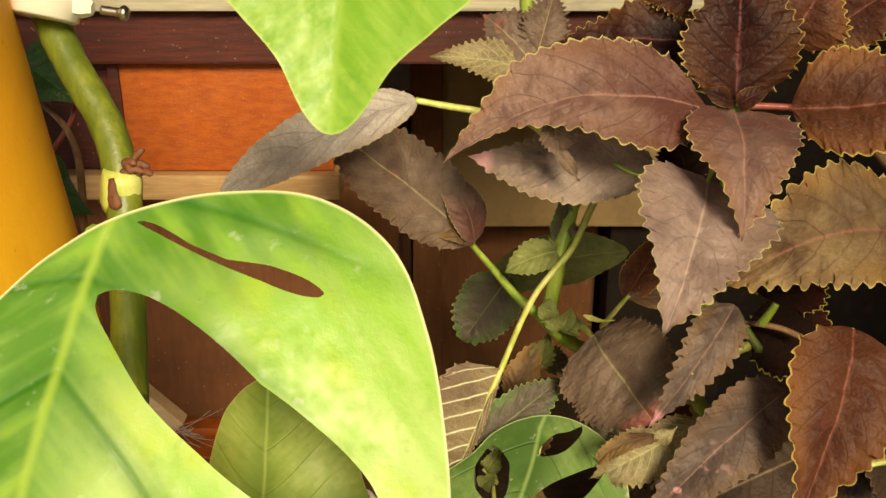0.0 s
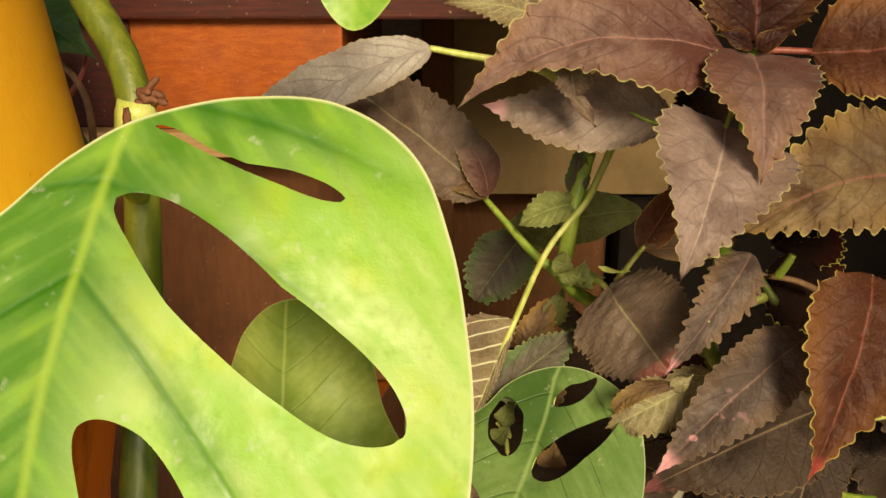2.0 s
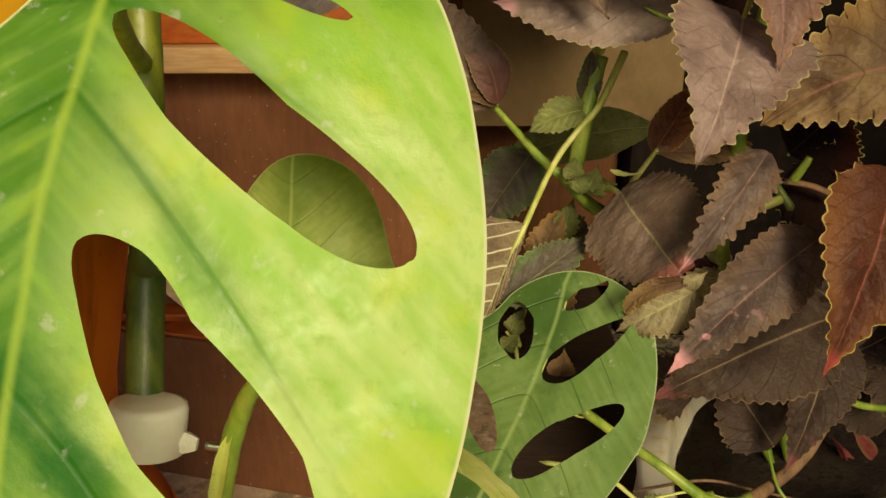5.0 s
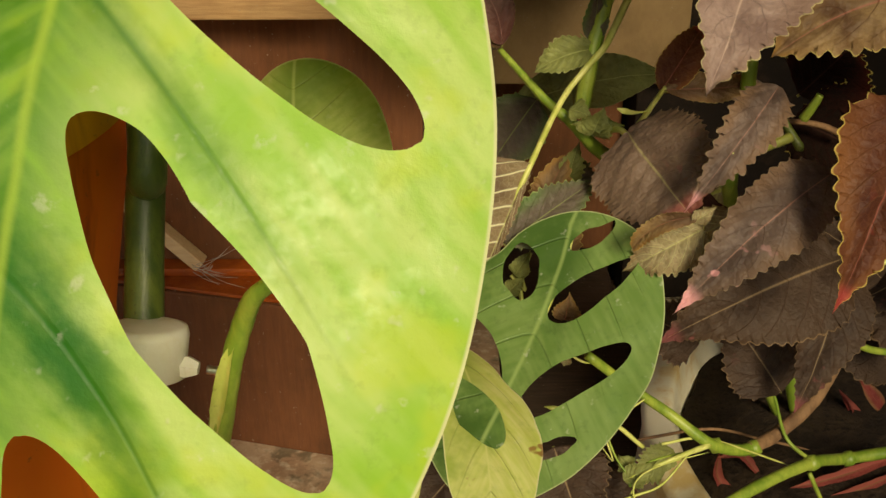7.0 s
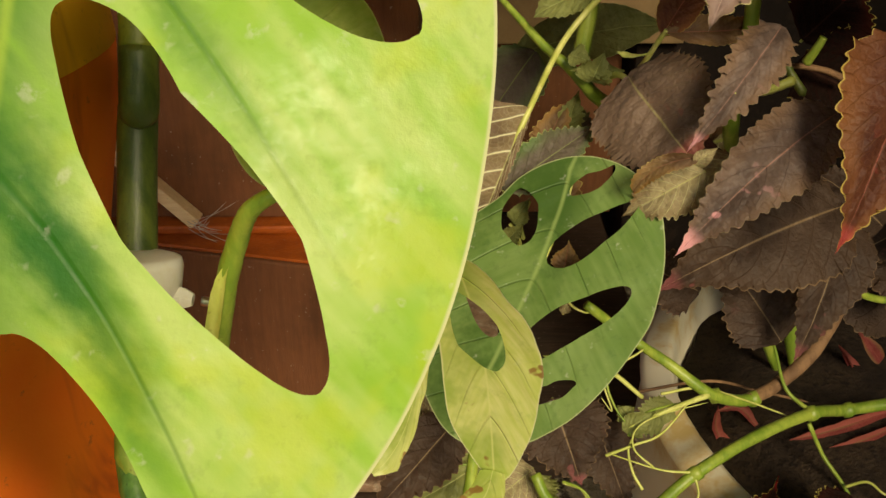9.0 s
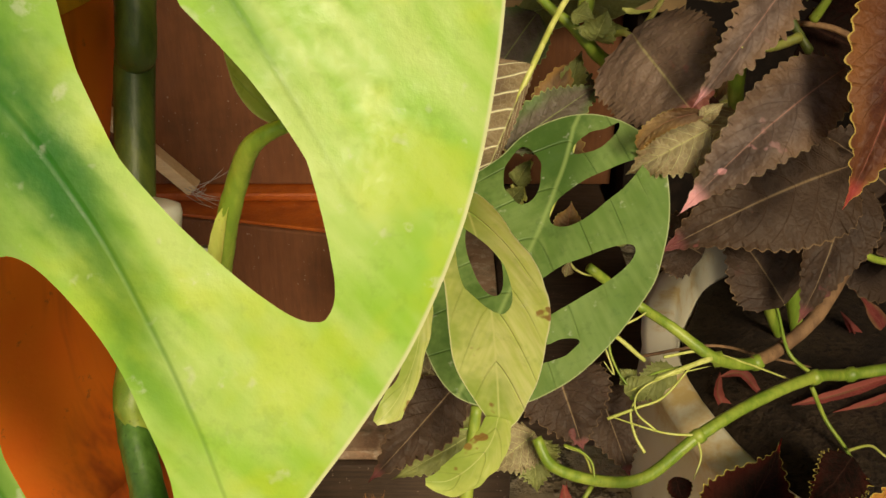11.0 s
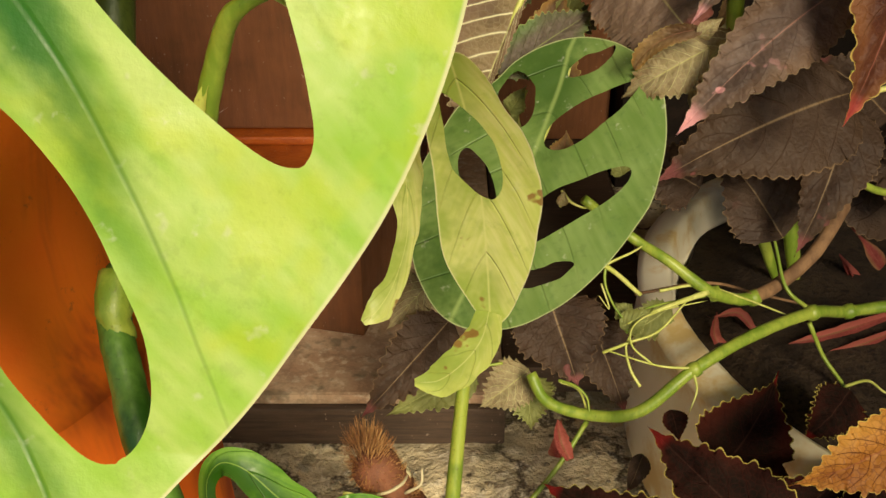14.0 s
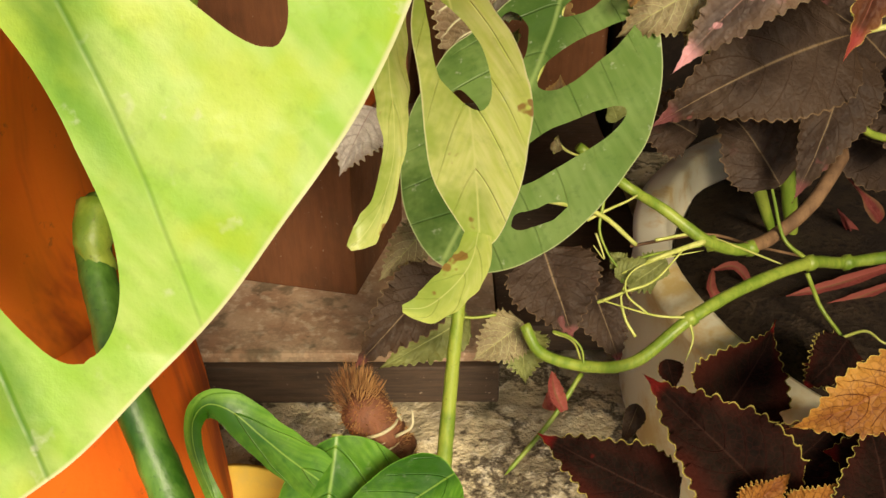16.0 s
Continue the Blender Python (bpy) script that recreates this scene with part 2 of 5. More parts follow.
COLEUS = coleus_material("coleus_purple", (0.157, 0.080, 0.067), (0.409, 0.254, 0.201), (0.66, 0.60, 0.22), (0.110, 0.038, 0.036), (0.75, 0.25, 0.30), warm=(0.33, 0.165, 0.085), velvet=0.2, ridge=(0.42, 0.21, 0.17), veins=0.20, mesh_share=0.06, bands=0.55, thick=0.026, flush=(0.115, 0.032, 0.022))
COLEUS_GREY = coleus_material("coleus_grey_mauve", (0.215, 0.138, 0.120), (0.476, 0.348, 0.305), (0.60, 0.54, 0.24), (0.120, 0.055, 0.050), (0.75, 0.25, 0.30), warm=(0.28, 0.175, 0.125), velvet=0.2, ridge=(0.62, 0.46, 0.38), veins=0.14, mesh_share=0.05, bands=0.5, thick=0.024)
COLEUS_SPOT = coleus_material("coleus_pink_tip", (0.190, 0.135, 0.115), (0.460, 0.356, 0.299), (0.46, 0.38, 0.22), (0.13, 0.07, 0.06), (0.90, 0.50, 0.52), spots=1.0, warm=(0.30, 0.21, 0.14), velvet=0.2, mesh_share=0.08, bands=0.5, thick=0.03)
COLEUS_ASH = coleus_material("coleus_ash", (0.074, 0.050, 0.041), (0.215, 0.153, 0.125), (0.26, 0.19, 0.10), (0.13, 0.06, 0.05), (0.86, 0.42, 0.45), spots=1.0, warm=(0.24, 0.140, 0.075), velvet=0.1, mesh_share=0.08, bands=0.4, thick=0.026)
COLEUS_DARK = coleus_material("coleus_dark", (0.006, 0.004, 0.003), (0.015, 0.009, 0.006), (0.50, 0.42, 0.10), (0.050, 0.012, 0.009), (0.46, 0.02, 0.02), spots=0.25, share=0.1, rough=0.72, warm=(0.055, 0.010, 0.006), ridge=(0.045, 0.02, 0.014), gloss=0.05)
COLEUS_DIM = coleus_material("coleus_dull", (0.105, 0.064, 0.046), (0.256, 0.177, 0.128), (0.20, 0.13, 0.07), (0.30, 0.22, 0.13), (0.62, 0.12, 0.12), spots=0.3, share=0.2, warm=(0.12, 0.07, 0.035), velvet=0.08, ridge=(0.42, 0.38, 0.17), mesh_share=0.10, bands=0.3, thick=0.020, veins=0.75)
COLEUS_BRONZE = coleus_material("coleus_bronze", (0.128, 0.070, 0.036), (0.413, 0.281, 0.131), (0.66, 0.54, 0.16), (0.15, 0.040, 0.034), (0.70, 0.10, 0.10), share=0.35, warm=(0.56, 0.310, 0.080), ridge=(0.42, 0.14, 0.10), veins=0.14, mesh_share=0.08, bands=0.5, thick=0.028, flush=(0.125, 0.070, 0.042))
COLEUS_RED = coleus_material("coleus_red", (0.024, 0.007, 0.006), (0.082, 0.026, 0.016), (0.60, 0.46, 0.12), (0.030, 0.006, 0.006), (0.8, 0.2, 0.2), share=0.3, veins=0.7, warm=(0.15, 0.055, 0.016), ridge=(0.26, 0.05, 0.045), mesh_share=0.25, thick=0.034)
COLEUS_MAROON = coleus_material("coleus_maroon", (0.080, 0.022, 0.014), (0.145, 0.048, 0.024), (0.70, 0.54, 0.13), (0.30, 0.13, 0.05), (0.75, 0.10, 0.10), spots=0.5, share=0.35, veins=0.40, mesh_share=0.2, warm=(0.36, 0.145, 0.042), ridge=(0.42, 0.12, 0.08), thick=0.030, bands=0.8, hem=0.966)
# darkened pink-tip coleus: shade low in the plant is put into its colour
COLEUS_SHADED = coleus_material("coleus_shaded", (0.045, 0.028, 0.020), (0.088, 0.058, 0.040), (0.22, 0.14, 0.07), (0.13, 0.075, 0.050), (0.80, 0.20, 0.24), spots=0.2, share=0.2, warm=(0.080, 0.046, 0.026), ridge=(0.36, 0.25, 0.13), mesh_share=0.12, bands=0.3, gloss=0.2)
COLEUS_GOLD = coleus_material("coleus_gold", (0.26, 0.080, 0.014), (0.60, 0.270, 0.050), (0.80, 0.62, 0.14), (0.10, 0.022, 0.008), (0.7, 0.1, 0.1), share=0.35, veins=0.95, warm=(0.70, 0.36, 0.06), ridge=(0.30, 0.08, 0.03), mesh_share=0.6)
COLEUS_GREEN = coleus_material("coleus_young", (0.170, 0.195, 0.060), (0.390, 0.430, 0.140), (0.48, 0.50, 0.20), (0.26, 0.26, 0.10), (0.4, 0.3, 0.2), share=0.35, warm=(0.24, 0.26, 0.065), ridge=(0.52, 0.56, 0.20), mesh_share=0.12, bands=0.4)
COLEUS_BACK = coleus_material("coleus_underside", (0.27, 0.205, 0.115), (0.43, 0.37, 0.20), (0.50, 0.46, 0.22), (0.86, 0.84, 0.44), (0.5, 0.3, 0.3), share=0.3, veins=1.0, rough=0.6, ridge=(0.62, 0.64, 0.24))
COLEUS_MIX = coleus_material("coleus_green_edged", (0.094, 0.077, 0.061), (0.195, 0.156, 0.124), (0.36, 0.46, 0.14), (0.20, 0.22, 0.08), (0.4, 0.3, 0.2), share=0.3, warm=(0.13, 0.28, 0.055), ridge=(0.34, 0.40, 0.13), mesh_share=0.2, bands=0.4)
COLEUS_RIB = coleus_material("coleus_ribbed_underside", (0.17, 0.115, 0.065), (0.31, 0.235, 0.125), (0.50, 0.44, 0.22), (0.95, 0.92, 0.60), (0.5, 0.3, 0.3), share=0.3, veins=1.0, rough=0.6, warm=(0.22, 0.13, 0.09), ridge=(0.80, 0.82, 0.38), thick=0.10, bands=0.0, mesh_share=0.10)
COLEUS_SILVER = coleus_material("coleus_silver", (0.440, 0.385, 0.352), (0.739, 0.683, 0.616), (0.50, 0.42, 0.20), (0.16, 0.10, 0.09), (0.5, 0.3, 0.3), share=0.2, warm=(0.34, 0.24, 0.16), velvet=0.2, ridge=(0.3,0.2,0.18))
PLAIN_GREEN = coleus_material("plain_green_leaf", (0.020, 0.060, 0.014), (0.045, 0.120, 0.028), (0.06, 0.14, 0.04), (0.08, 0.16, 0.05), (0.1, 0.2, 0.1), share=0.2, rough=0.4, warm=(0.05, 0.10, 0.02), ridge=(0.10, 0.20, 0.06))
MONSTERA = monstera_material("monstera_lime", (0.022, 0.180, 0.004), (0.36, 0.70, 0.060), (0.63, 0.87, 0.25), (0.78, 0.86, 0.46), speck=0.30, share=0.39, rough=0.42, gloss=0.55, veins=0.46, midrib=(0.46, 0.68, 0.08),
                             ribs=((-0.045, 0.04, 0.05, 0.5, 0.025, 1.1), (0.055, 0.10, 0.10, 0.5, 0.03, 0.9), (0.150, 0.31, 0.13, 0.55, 0.045, 0.85), (0.43, 0.25, 0.5, 1.0, 0.090, 0.60), (0.72, 0.49, 0.3, 0.6, 0.06, 0.6)))
MONSTERA_PALE = monstera_material("monstera_pale", (0.10, 0.34, 0.012), (0.23, 0.50, 0.025), (0.40, 0.64, 0.07), (0.46, 0.66, 0.12), veins=0.0, speck=0.1)
MONSTERA_DARK = monstera_material("monstera_green", (0.060, 0.135, 0.024), (0.150, 0.265, 0.060), (0.225, 0.340, 0.100), (0.46, 0.54, 0.26), share=0.22, speck=0.30, veins=0.30, rough=0.42, gloss=0.45, midrib=(0.36, 0.50, 0.16))
MONSTERA_DEEP = monstera_material("monstera_deep", (0.026, 0.120, 0.007), (0.100, 0.290, 0.022), (0.210, 0.450, 0.046), (0.150, 0.370, 0.034), share=0.28, speck=0.10, veins=0.34, rough=0.38, gloss=0.55, midrib=(0.34, 0.56, 0.09))
MONSTERA_MID = monstera_material("monstera_olive", (0.20, 0.30, 0.05), (0.36, 0.47, 0.10), (0.50, 0.58, 0.18), (0.50, 0.56, 0.22), share=0.45, speck=0.1, veins=0.14)
MONSTERA_YELLOW = monstera_material("monstera_yellow", (0.36, 0.50, 0.08), (0.62, 0.72, 0.16), (0.78, 0.82, 0.32), (0.80, 0.82, 0.45), share=0.40, speck=0.1, veins=0.22, burn=0.8, rough=0.36, gloss=0.5)
STEM = stem_material("stem_green", (0.16, 0.26, 0.024), (0.34, 0.42, 0.060), (0.13, 0.13, 0.025))
STEM_OLIVE = stem_material("stem_olive", (0.10, 0.135, 0.014), (0.23, 0.25, 0.030), (0.07, 0.06, 0.015))
STEM_PALE = stem_material("stem_pale", (0.45, 0.50, 0.10), (0.67, 0.68, 0.22), (0.25, 0.22, 0.06))
STEM_DARK = stem_material("stem_dark", (0.050, 0.080, 0.016), (0.13, 0.16, 0.030), (0.03, 0.03, 0.01))
STEM_BROWN = stem_material("stem_brown", (0.16, 0.085, 0.04), (0.30, 0.17, 0.08), (0.06, 0.03, 0.02), rough=0.8)
STEM_LEAFY = stem_material("stem_blotched", (0.022, 0.090, 0.006), (0.14, 0.29, 0.045), (0.012, 0.045, 0.005), scale=75.0)
STEM_RED = stem_material("stem_red", (0.22, 0.045, 0.035), (0.34, 0.09, 0.06), (0.1, 0.02, 0.02))
HUSK = stem_material("husk_brown", (0.10, 0.035, 0.018), (0.24, 0.09, 0.04), (0.03, 0.015, 0.01), rough=0.75)
FIBRE = stem_material("coir_fibre", (0.27, 0.11, 0.035), (0.60, 0.34, 0.12), (0.12, 0.05, 0.03), rough=0.85)
WOOD_RAIL = wood_material("varnished_rail", (0.105, 0.014, 0.005), (0.045, 0.007, 0.004), rough=0.6)
WOOD_PANEL = wood_material("orange_panel", (0.50, 0.120, 0.014), (0.35, 0.070, 0.008), (3.0, 3.0, 10.0), rough=0.42, dirt=0.3)
WOOD_STRIP = wood_material("pale_strip", (0.66, 0.43, 0.20), (0.50, 0.29, 0.12), dirt=0.3)
WOOD_BARE = wood_material("bare_wood", (0.86, 0.68, 0.40), (0.74, 0.54, 0.28), dirt=0.15)
WOOD_BROWN = wood_material("brown_board", (0.210, 0.078, 0.026), (0.160, 0.058, 0.020), (8.0, 8.0, 1.0), rough=0.8, dirt=0.4)
WOOD_BASE = rough_material("worn_base_board", (0.60, 0.44, 0.29), (0.46, 0.29, 0.18), (0.68, 0.54, 0.38), 22.0, 120.0, rough=0.75, depth=0.0015, cracks=0.25)
WOOD_EDGE = wood_material("dark_edge", (0.090, 0.055, 0.033), (0.045, 0.028, 0.018), rough=0.7)
BEIGE = wood_material("beige_board", (0.37, 0.245, 0.105), (0.32, 0.205, 0.088), (3.0, 3.0, 2.0), rough=0.6, dirt=0.3)
SHELF_TOP = wood_material("dusty_shelf", (0.56, 0.52, 0.38), (0.40, 0.36, 0.25), rough=0.7)
CLAY = clay_material("terracotta", (0.88, 0.145, 0.010), (0.93, 0.225, 0.015))
# same terracotta made yellower: brighter light on the upper pot is painted in
CLAY_LIT = clay_material("lit_clay", (0.88, 0.40, 0.018), (0.94, 0.53, 0.030))
CONCRETE = rough_material("rough_concrete", (0.80, 0.68, 0.43), (0.36, 0.30, 0.20), (0.84, 0.75, 0.56), 14.0, 70.0, depth=0.012, cracks=0.9)
OUTER_GROUND = rough_material("dark_outer_ground", (0.13, 0.095, 0.06), (0.17, 0.13, 0.085), (0.10, 0.075, 0.05), 3.0, 40.0, depth=0.01)
SOIL = rough_material("dark_soil", (0.030, 0.020, 0.014), (0.055, 0.036, 0.022), (0.018, 0.012, 0.009), 40.0, 220.0, depth=0.006)
# near-black colour that stands in for shade behind and beside the coleus
WALL_SHADE = rough_material("painted_shade", (0.018, 0.012, 0.008), (0.012, 0.008, 0.006), (0.024, 0.015, 0.010), 5.0, 60.0)
WALL_PALE = rough_material("pale_plaster", (0.42, 0.36, 0.29), (0.36, 0.30, 0.23), (0.46, 0.40, 0.32), 6.0, 90.0)
POT_WHITE = rough_material("white_glaze", (0.93, 0.88, 0.70), (0.90, 0.82, 0.58), (0.74, 0.54, 0.22), 9.0, 19.0, rough=0.35, depth=0.001)
POT_YELLOW = rough_material("yellow_glaze", (0.72, 0.50, 0.09), (0.62, 0.42, 0.07), (0.66, 0.47, 0.10), 14.0, 90.0, rough=0.35, depth=0.0006)
PLASTIC = rough_material("white_plastic", (0.86, 0.83, 0.74), (0.82, 0.78, 0.66), (0.80, 0.75, 0.62), 30.0, 160.0, rough=0.35, depth=0.0004)
steel = Nodes("screw_steel")
STEEL = steel.base(steel.mix(steel.ramp(steel.noise(300.0), 0.4, 0.7), (0.62, 0.61, 0.58), (0.38, 0.34, 0.28)), 0.3, metal=1.0)
DRY = coleus_material("dry_red_leaf", (0.17, 0.026, 0.022), (0.33, 0.065, 0.052), (0.36, 0.09, 0.07), (0.36, 0.10, 0.08), (0.5, 0.2, 0.2), share=0.25, rough=0.6, ridge=(0.34, 0.12, 0.08))
TWINE = stem_material("pale_twine", (0.52, 0.45, 0.25), (0.62, 0.56, 0.35), (0.30, 0.25, 0.12), rough=0.9)
WEB = stem_material("dusty_web", (0.45, 0.40, 0.33), (0.6, 0.55, 0.46), (0.2, 0.16, 0.1), rough=0.9)


# ---- building ----
def thing(name, where, label, category, group="", kind=""):
    ob = new(name)
    ob.location, ob.empty_display_size = where, 0.02
    return tagged(ob, label, category, group, kind)


def home(ob):
    """Where a thing or a part of it stands in the world."""
    p = Vector(ob.location)
    while ob.parent:
        ob = ob.parent
        p += ob.location
    return p


def part(name, made, material, parent, label="", smooth=True):
    """Links a mesh or bmesh, in world places, as one object under a thing or a part."""
    if isinstance(made, bmesh.types.BMesh):
        mesh = bpy.data.meshes.new(name)
        made.to_mesh(mesh)
        made.free()
    else:
        mesh = made
    ob = new(name, mesh)
    if parent is not None:
        mesh.transform(Matrix.Translation(-home(parent)))
        ob.parent = parent
    mesh.materials.append(material)
    if smooth:
        mesh.shade_smooth()
    if label:
        ob["label"] = label
    return ob


def single(name, made, material, label, category, group="", kind="", smooth=True):
    """A thing of one mesh."""
    ob = part(name, made, material, None, smooth=smooth)
    return tagged(ob, label, category, group, kind)


def spline(points, steps):
    """Points along a smooth line through the given ones."""
    p = [Vector(q) for q in points]
    p = [p[0] * 2 - p[1], *p, p[-1] * 2 - p[-2]]
    out = []
    for i in range(1, len(p) - 2):
        for j in range(steps):
            t = j / steps
            a, b, c, d = p[i - 1], p[i], p[i + 1], p[i + 2]
            out.append(0.5 * (2 * b + (c - a) * t + (2 * a - 5 * b + 4 * c - d) * t * t + (3 * b - a - 3 * c + d) * t ** 3))
    return [*out, p[-2].copy()]


def tube(points, r0, r1, sides=8, steps=6, wobble=0.06, seed=0, flat=1.0, blunt=0.06):
    """A round, slightly uneven, tapering shoot through the points, closed at both ends."""
    line = spline(points, steps) if len(points) > 2 else [Vector(points[0]).lerp(Vector(points[1]), i / 6) for i in range(7)]
    rng = random.Random(seed)
    bm, rings, n = bmesh.new(), [], len(line)
    ref = Vector((0.31, 0.85, 0.42))
    for i, p in enumerate(line):
        way = (line[min(i + 1, n - 1)] - line[max(i - 1, 0)]).normalized()
        u = way.cross(ref).normalized()
        w = way.cross(u)
        r = (r0 + (r1 - r0) * i / (n - 1)) * (1 + rng.uniform(-wobble, wobble))
        to_end = (n - 1 - i) / (n - 1)
        r *= math.sqrt(max(0.02, 1 - (1 - min(1.0, to_end / blunt)) ** 2))
        rings.append([bm.verts.new(p + u * r * math.cos(a) + w * r * flat * math.sin(a)) for a in [2 * math.pi * j / sides for j in range(sides)]])
    for a, b in zip(rings, rings[1:]):
        for j in range(sides):
            bm.faces.new((a[j], a[(j + 1) % sides], b[(j + 1) % sides], b[j]))
    bm.faces.new(rings[0][::-1]), bm.faces.new(rings[-1])
    bmesh.ops.recalc_face_normals(bm, faces=bm.faces)
    return bm


def board(x0, x1, y0, y1, z0, z1, bevel=0.002, turn=None):
    """A board with softened edges."""
    bm = bmesh.new()
    bmesh.ops.create_cube(bm, size=1.0)
    bmesh.ops.scale(bm, vec=(x1 - x0, y1 - y0, z1 - z0), verts=bm.verts)
    bmesh.ops.bevel(bm, geom=bm.edges[:], offset=bevel, segments=2, affect="EDGES", profile=0.6)
    if turn:
        bm.transform(Euler([radians(a) for a in turn]).to_matrix().to_4x4())
    bmesh.ops.translate(bm, vec=((x0 + x1) / 2, (y0 + y1) / 2, (z0 + z1) / 2), verts=bm.verts)
    return bm


def swung(bm, where, degrees):
    """Turns a board about an upright line."""
    bmesh.ops.rotate(bm, cent=where, matrix=Matrix.Rotation(radians(degrees), 3, "Z"), verts=bm.verts)
    return bm


def turned(profile, where, sides=48, tilt=(0, 0, 0), uneven=0.0, seed=0):
    """A body of revolution from (radius, height) pairs."""
    bm, rings = bmesh.new(), []
    for r, z in profile:
        rings.append([bm.verts.new((r * (1 + uneven * noise.noise((3 * math.cos(a), 3 * math.sin(a), z * 20 + seed))) * math.cos(a),
                                    r * (1 + uneven * noise.noise((3 * math.cos(a), 3 * math.sin(a), z * 20 + seed))) * math.sin(a), z))
                      for a in [2 * math.pi * j / sides for j in range(sides)]])
    for a, b in zip(rings, rings[1:]):
        for j in range(sides):
            bm.faces.new((a[j], a[(j + 1) % sides], b[(j + 1) % sides], b[j]))
    bm.faces.new(rings[0][::-1]), bm.faces.new(rings[-1])
    bmesh.ops.recalc_face_normals(bm, faces=bm.faces)
    bm.transform(pose(*where, *tilt))
    return bm


TOWARD = Vector((0.0, -0.86, 0.51))     # the way most blades face


def leaf_axes(base, tip, face):
    ex = (Vector(tip) - Vector(base))
    length = ex.length
    ex.normalize()
    ez = Vector(face)
    ez = (ez - ex * ez.dot(ex)).normalized()
    return ex, ez.cross(ex), ez, length


def coleus_leaf(parent, base, tip, width, material, face=TOWARD, bend=0.10, droop=0.05, fold=0.25, side=0.0, teeth=13,
                tooth=0.0046, seed=0, rib=STEM_PALE, label="", puff=1.0, broad=0.58, taper=1.55, lop=0.0, half=0.0):
    """A toothed, quilted, pointed leaf from base to tip, with its raised midrib as a piece of its own."""
    ex, ey, ez, length = leaf_axes(base, tip, face)
    base = Vector(base)
    peak = (broad / (broad + taper)) ** broad * (taper / (broad + taper)) ** taper
    rng = random.Random(seed * 7 + 3)
    o1, o2, o3 = rng.uniform(0, 50), rng.uniform(0, 50), rng.uniform(0.8, 1.2)

    def place(s, v):
        hw = 0.5 * width * (max(s, 1e-6) ** broad) * (max(1 - s, 0.0) ** taper) / peak
        hw *= 1 - (half if v > 0 else 0.0)
        hw *= 1 + (lop if v > 0 else -lop) * min(1.0, max(0.0, (s - 0.3) / 0.4))
        hw *= 1 + 0.10 * noise.noise((s * 4, o1 + (3 if v > 0 else 0), o2))
        k = s * teeth + (0.3 if v < 0 else 0.0) + 0.25 * noise.noise((s * 9, o2, 2.0 if v < 0 else 5.0))
        size = tooth * o3 * (1 + 0.55 * noise.noise((math.floor(k) * 3.7, o1, 1.0 if v > 0 else 8.0)))
        lobe = math.sin(math.pi * (k % 1.0) ** 1.3) ** 0.55
        bite = (lobe - 0.55) * size * min(1.0, hw / 0.006) * abs(v) ** 7
        y = v * hw + math.copysign(bite, v)
        x = s * length + abs(v) ** 6 * size * 0.55 * lobe * min(1.0, hw / 0.006)
        ph = s * 7.5 - 2.0 * abs(v) ** 1.15
        quilt = 0.0024 * puff * abs(math.sin(math.pi * ph)) ** 0.7 * min(1.0, abs(v) * 3) * (1.10 - abs(v)) * min(1.0, hw / 0.010)
        quilt += 0.0010 * noise.noise((x * 210 + o1, y * 210, o2)) * min(1.0, hw / 0.010)
        z = fold * abs(y) + quilt + bend * length * 4 * s * (1 - s) - droop * length * s ** 2.5
        z += 0.0030 * noise.noise((x * 55, y * 55 + o1, o2)) * min(1.0, hw / 0.008)
        z += 0.0016 * math.sin(9 * s + o1) * abs(v) ** 2 * (1 if v > 0 else -1)
        return base + ex * x + ey * (y + side * length * 4 * s * (1 - s)) + ez * z

    n = max(teeth, 9) * 9
    across = (-1, -0.96, -0.88, -0.76, -0.62, -0.48, -0.34, -0.20, -0.08, 0, 0.08, 0.20, 0.34, 0.48, 0.62, 0.76, 0.88, 0.96, 1)
    verts, uvs = [], []
    for i in range(n + 1):
        s = 0.004 + 0.994 * i / n
        for v in across:
            verts.append(place(s, v))
            uvs.append((s, 0.5 + 0.5 * v))
    m = len(across)
    faces = [(i * m + j, i * m + j + 1, (i + 1) * m + j + 1, (i + 1) * m + j) for i in range(n) for j in range(m - 1)]
    mesh = bpy.data.meshes.new("leaf")
    mesh.from_pydata(verts, [], faces)
    layer = mesh.uv_layers.new(name="UVMap")
    layer.data.foreach_set("uv", [c for f in faces for q in f for c in uvs[q]])
    ob = part("leaf", mesh, material, parent, label)
    pts = [place(0.97 * q / 14, 0.0) - ez * 0.0016 for q in range(15)]
    part("midrib", tube(pts, 0.0008, 0.0002, 5, 1, seed=seed), rib, ob)
    return ob


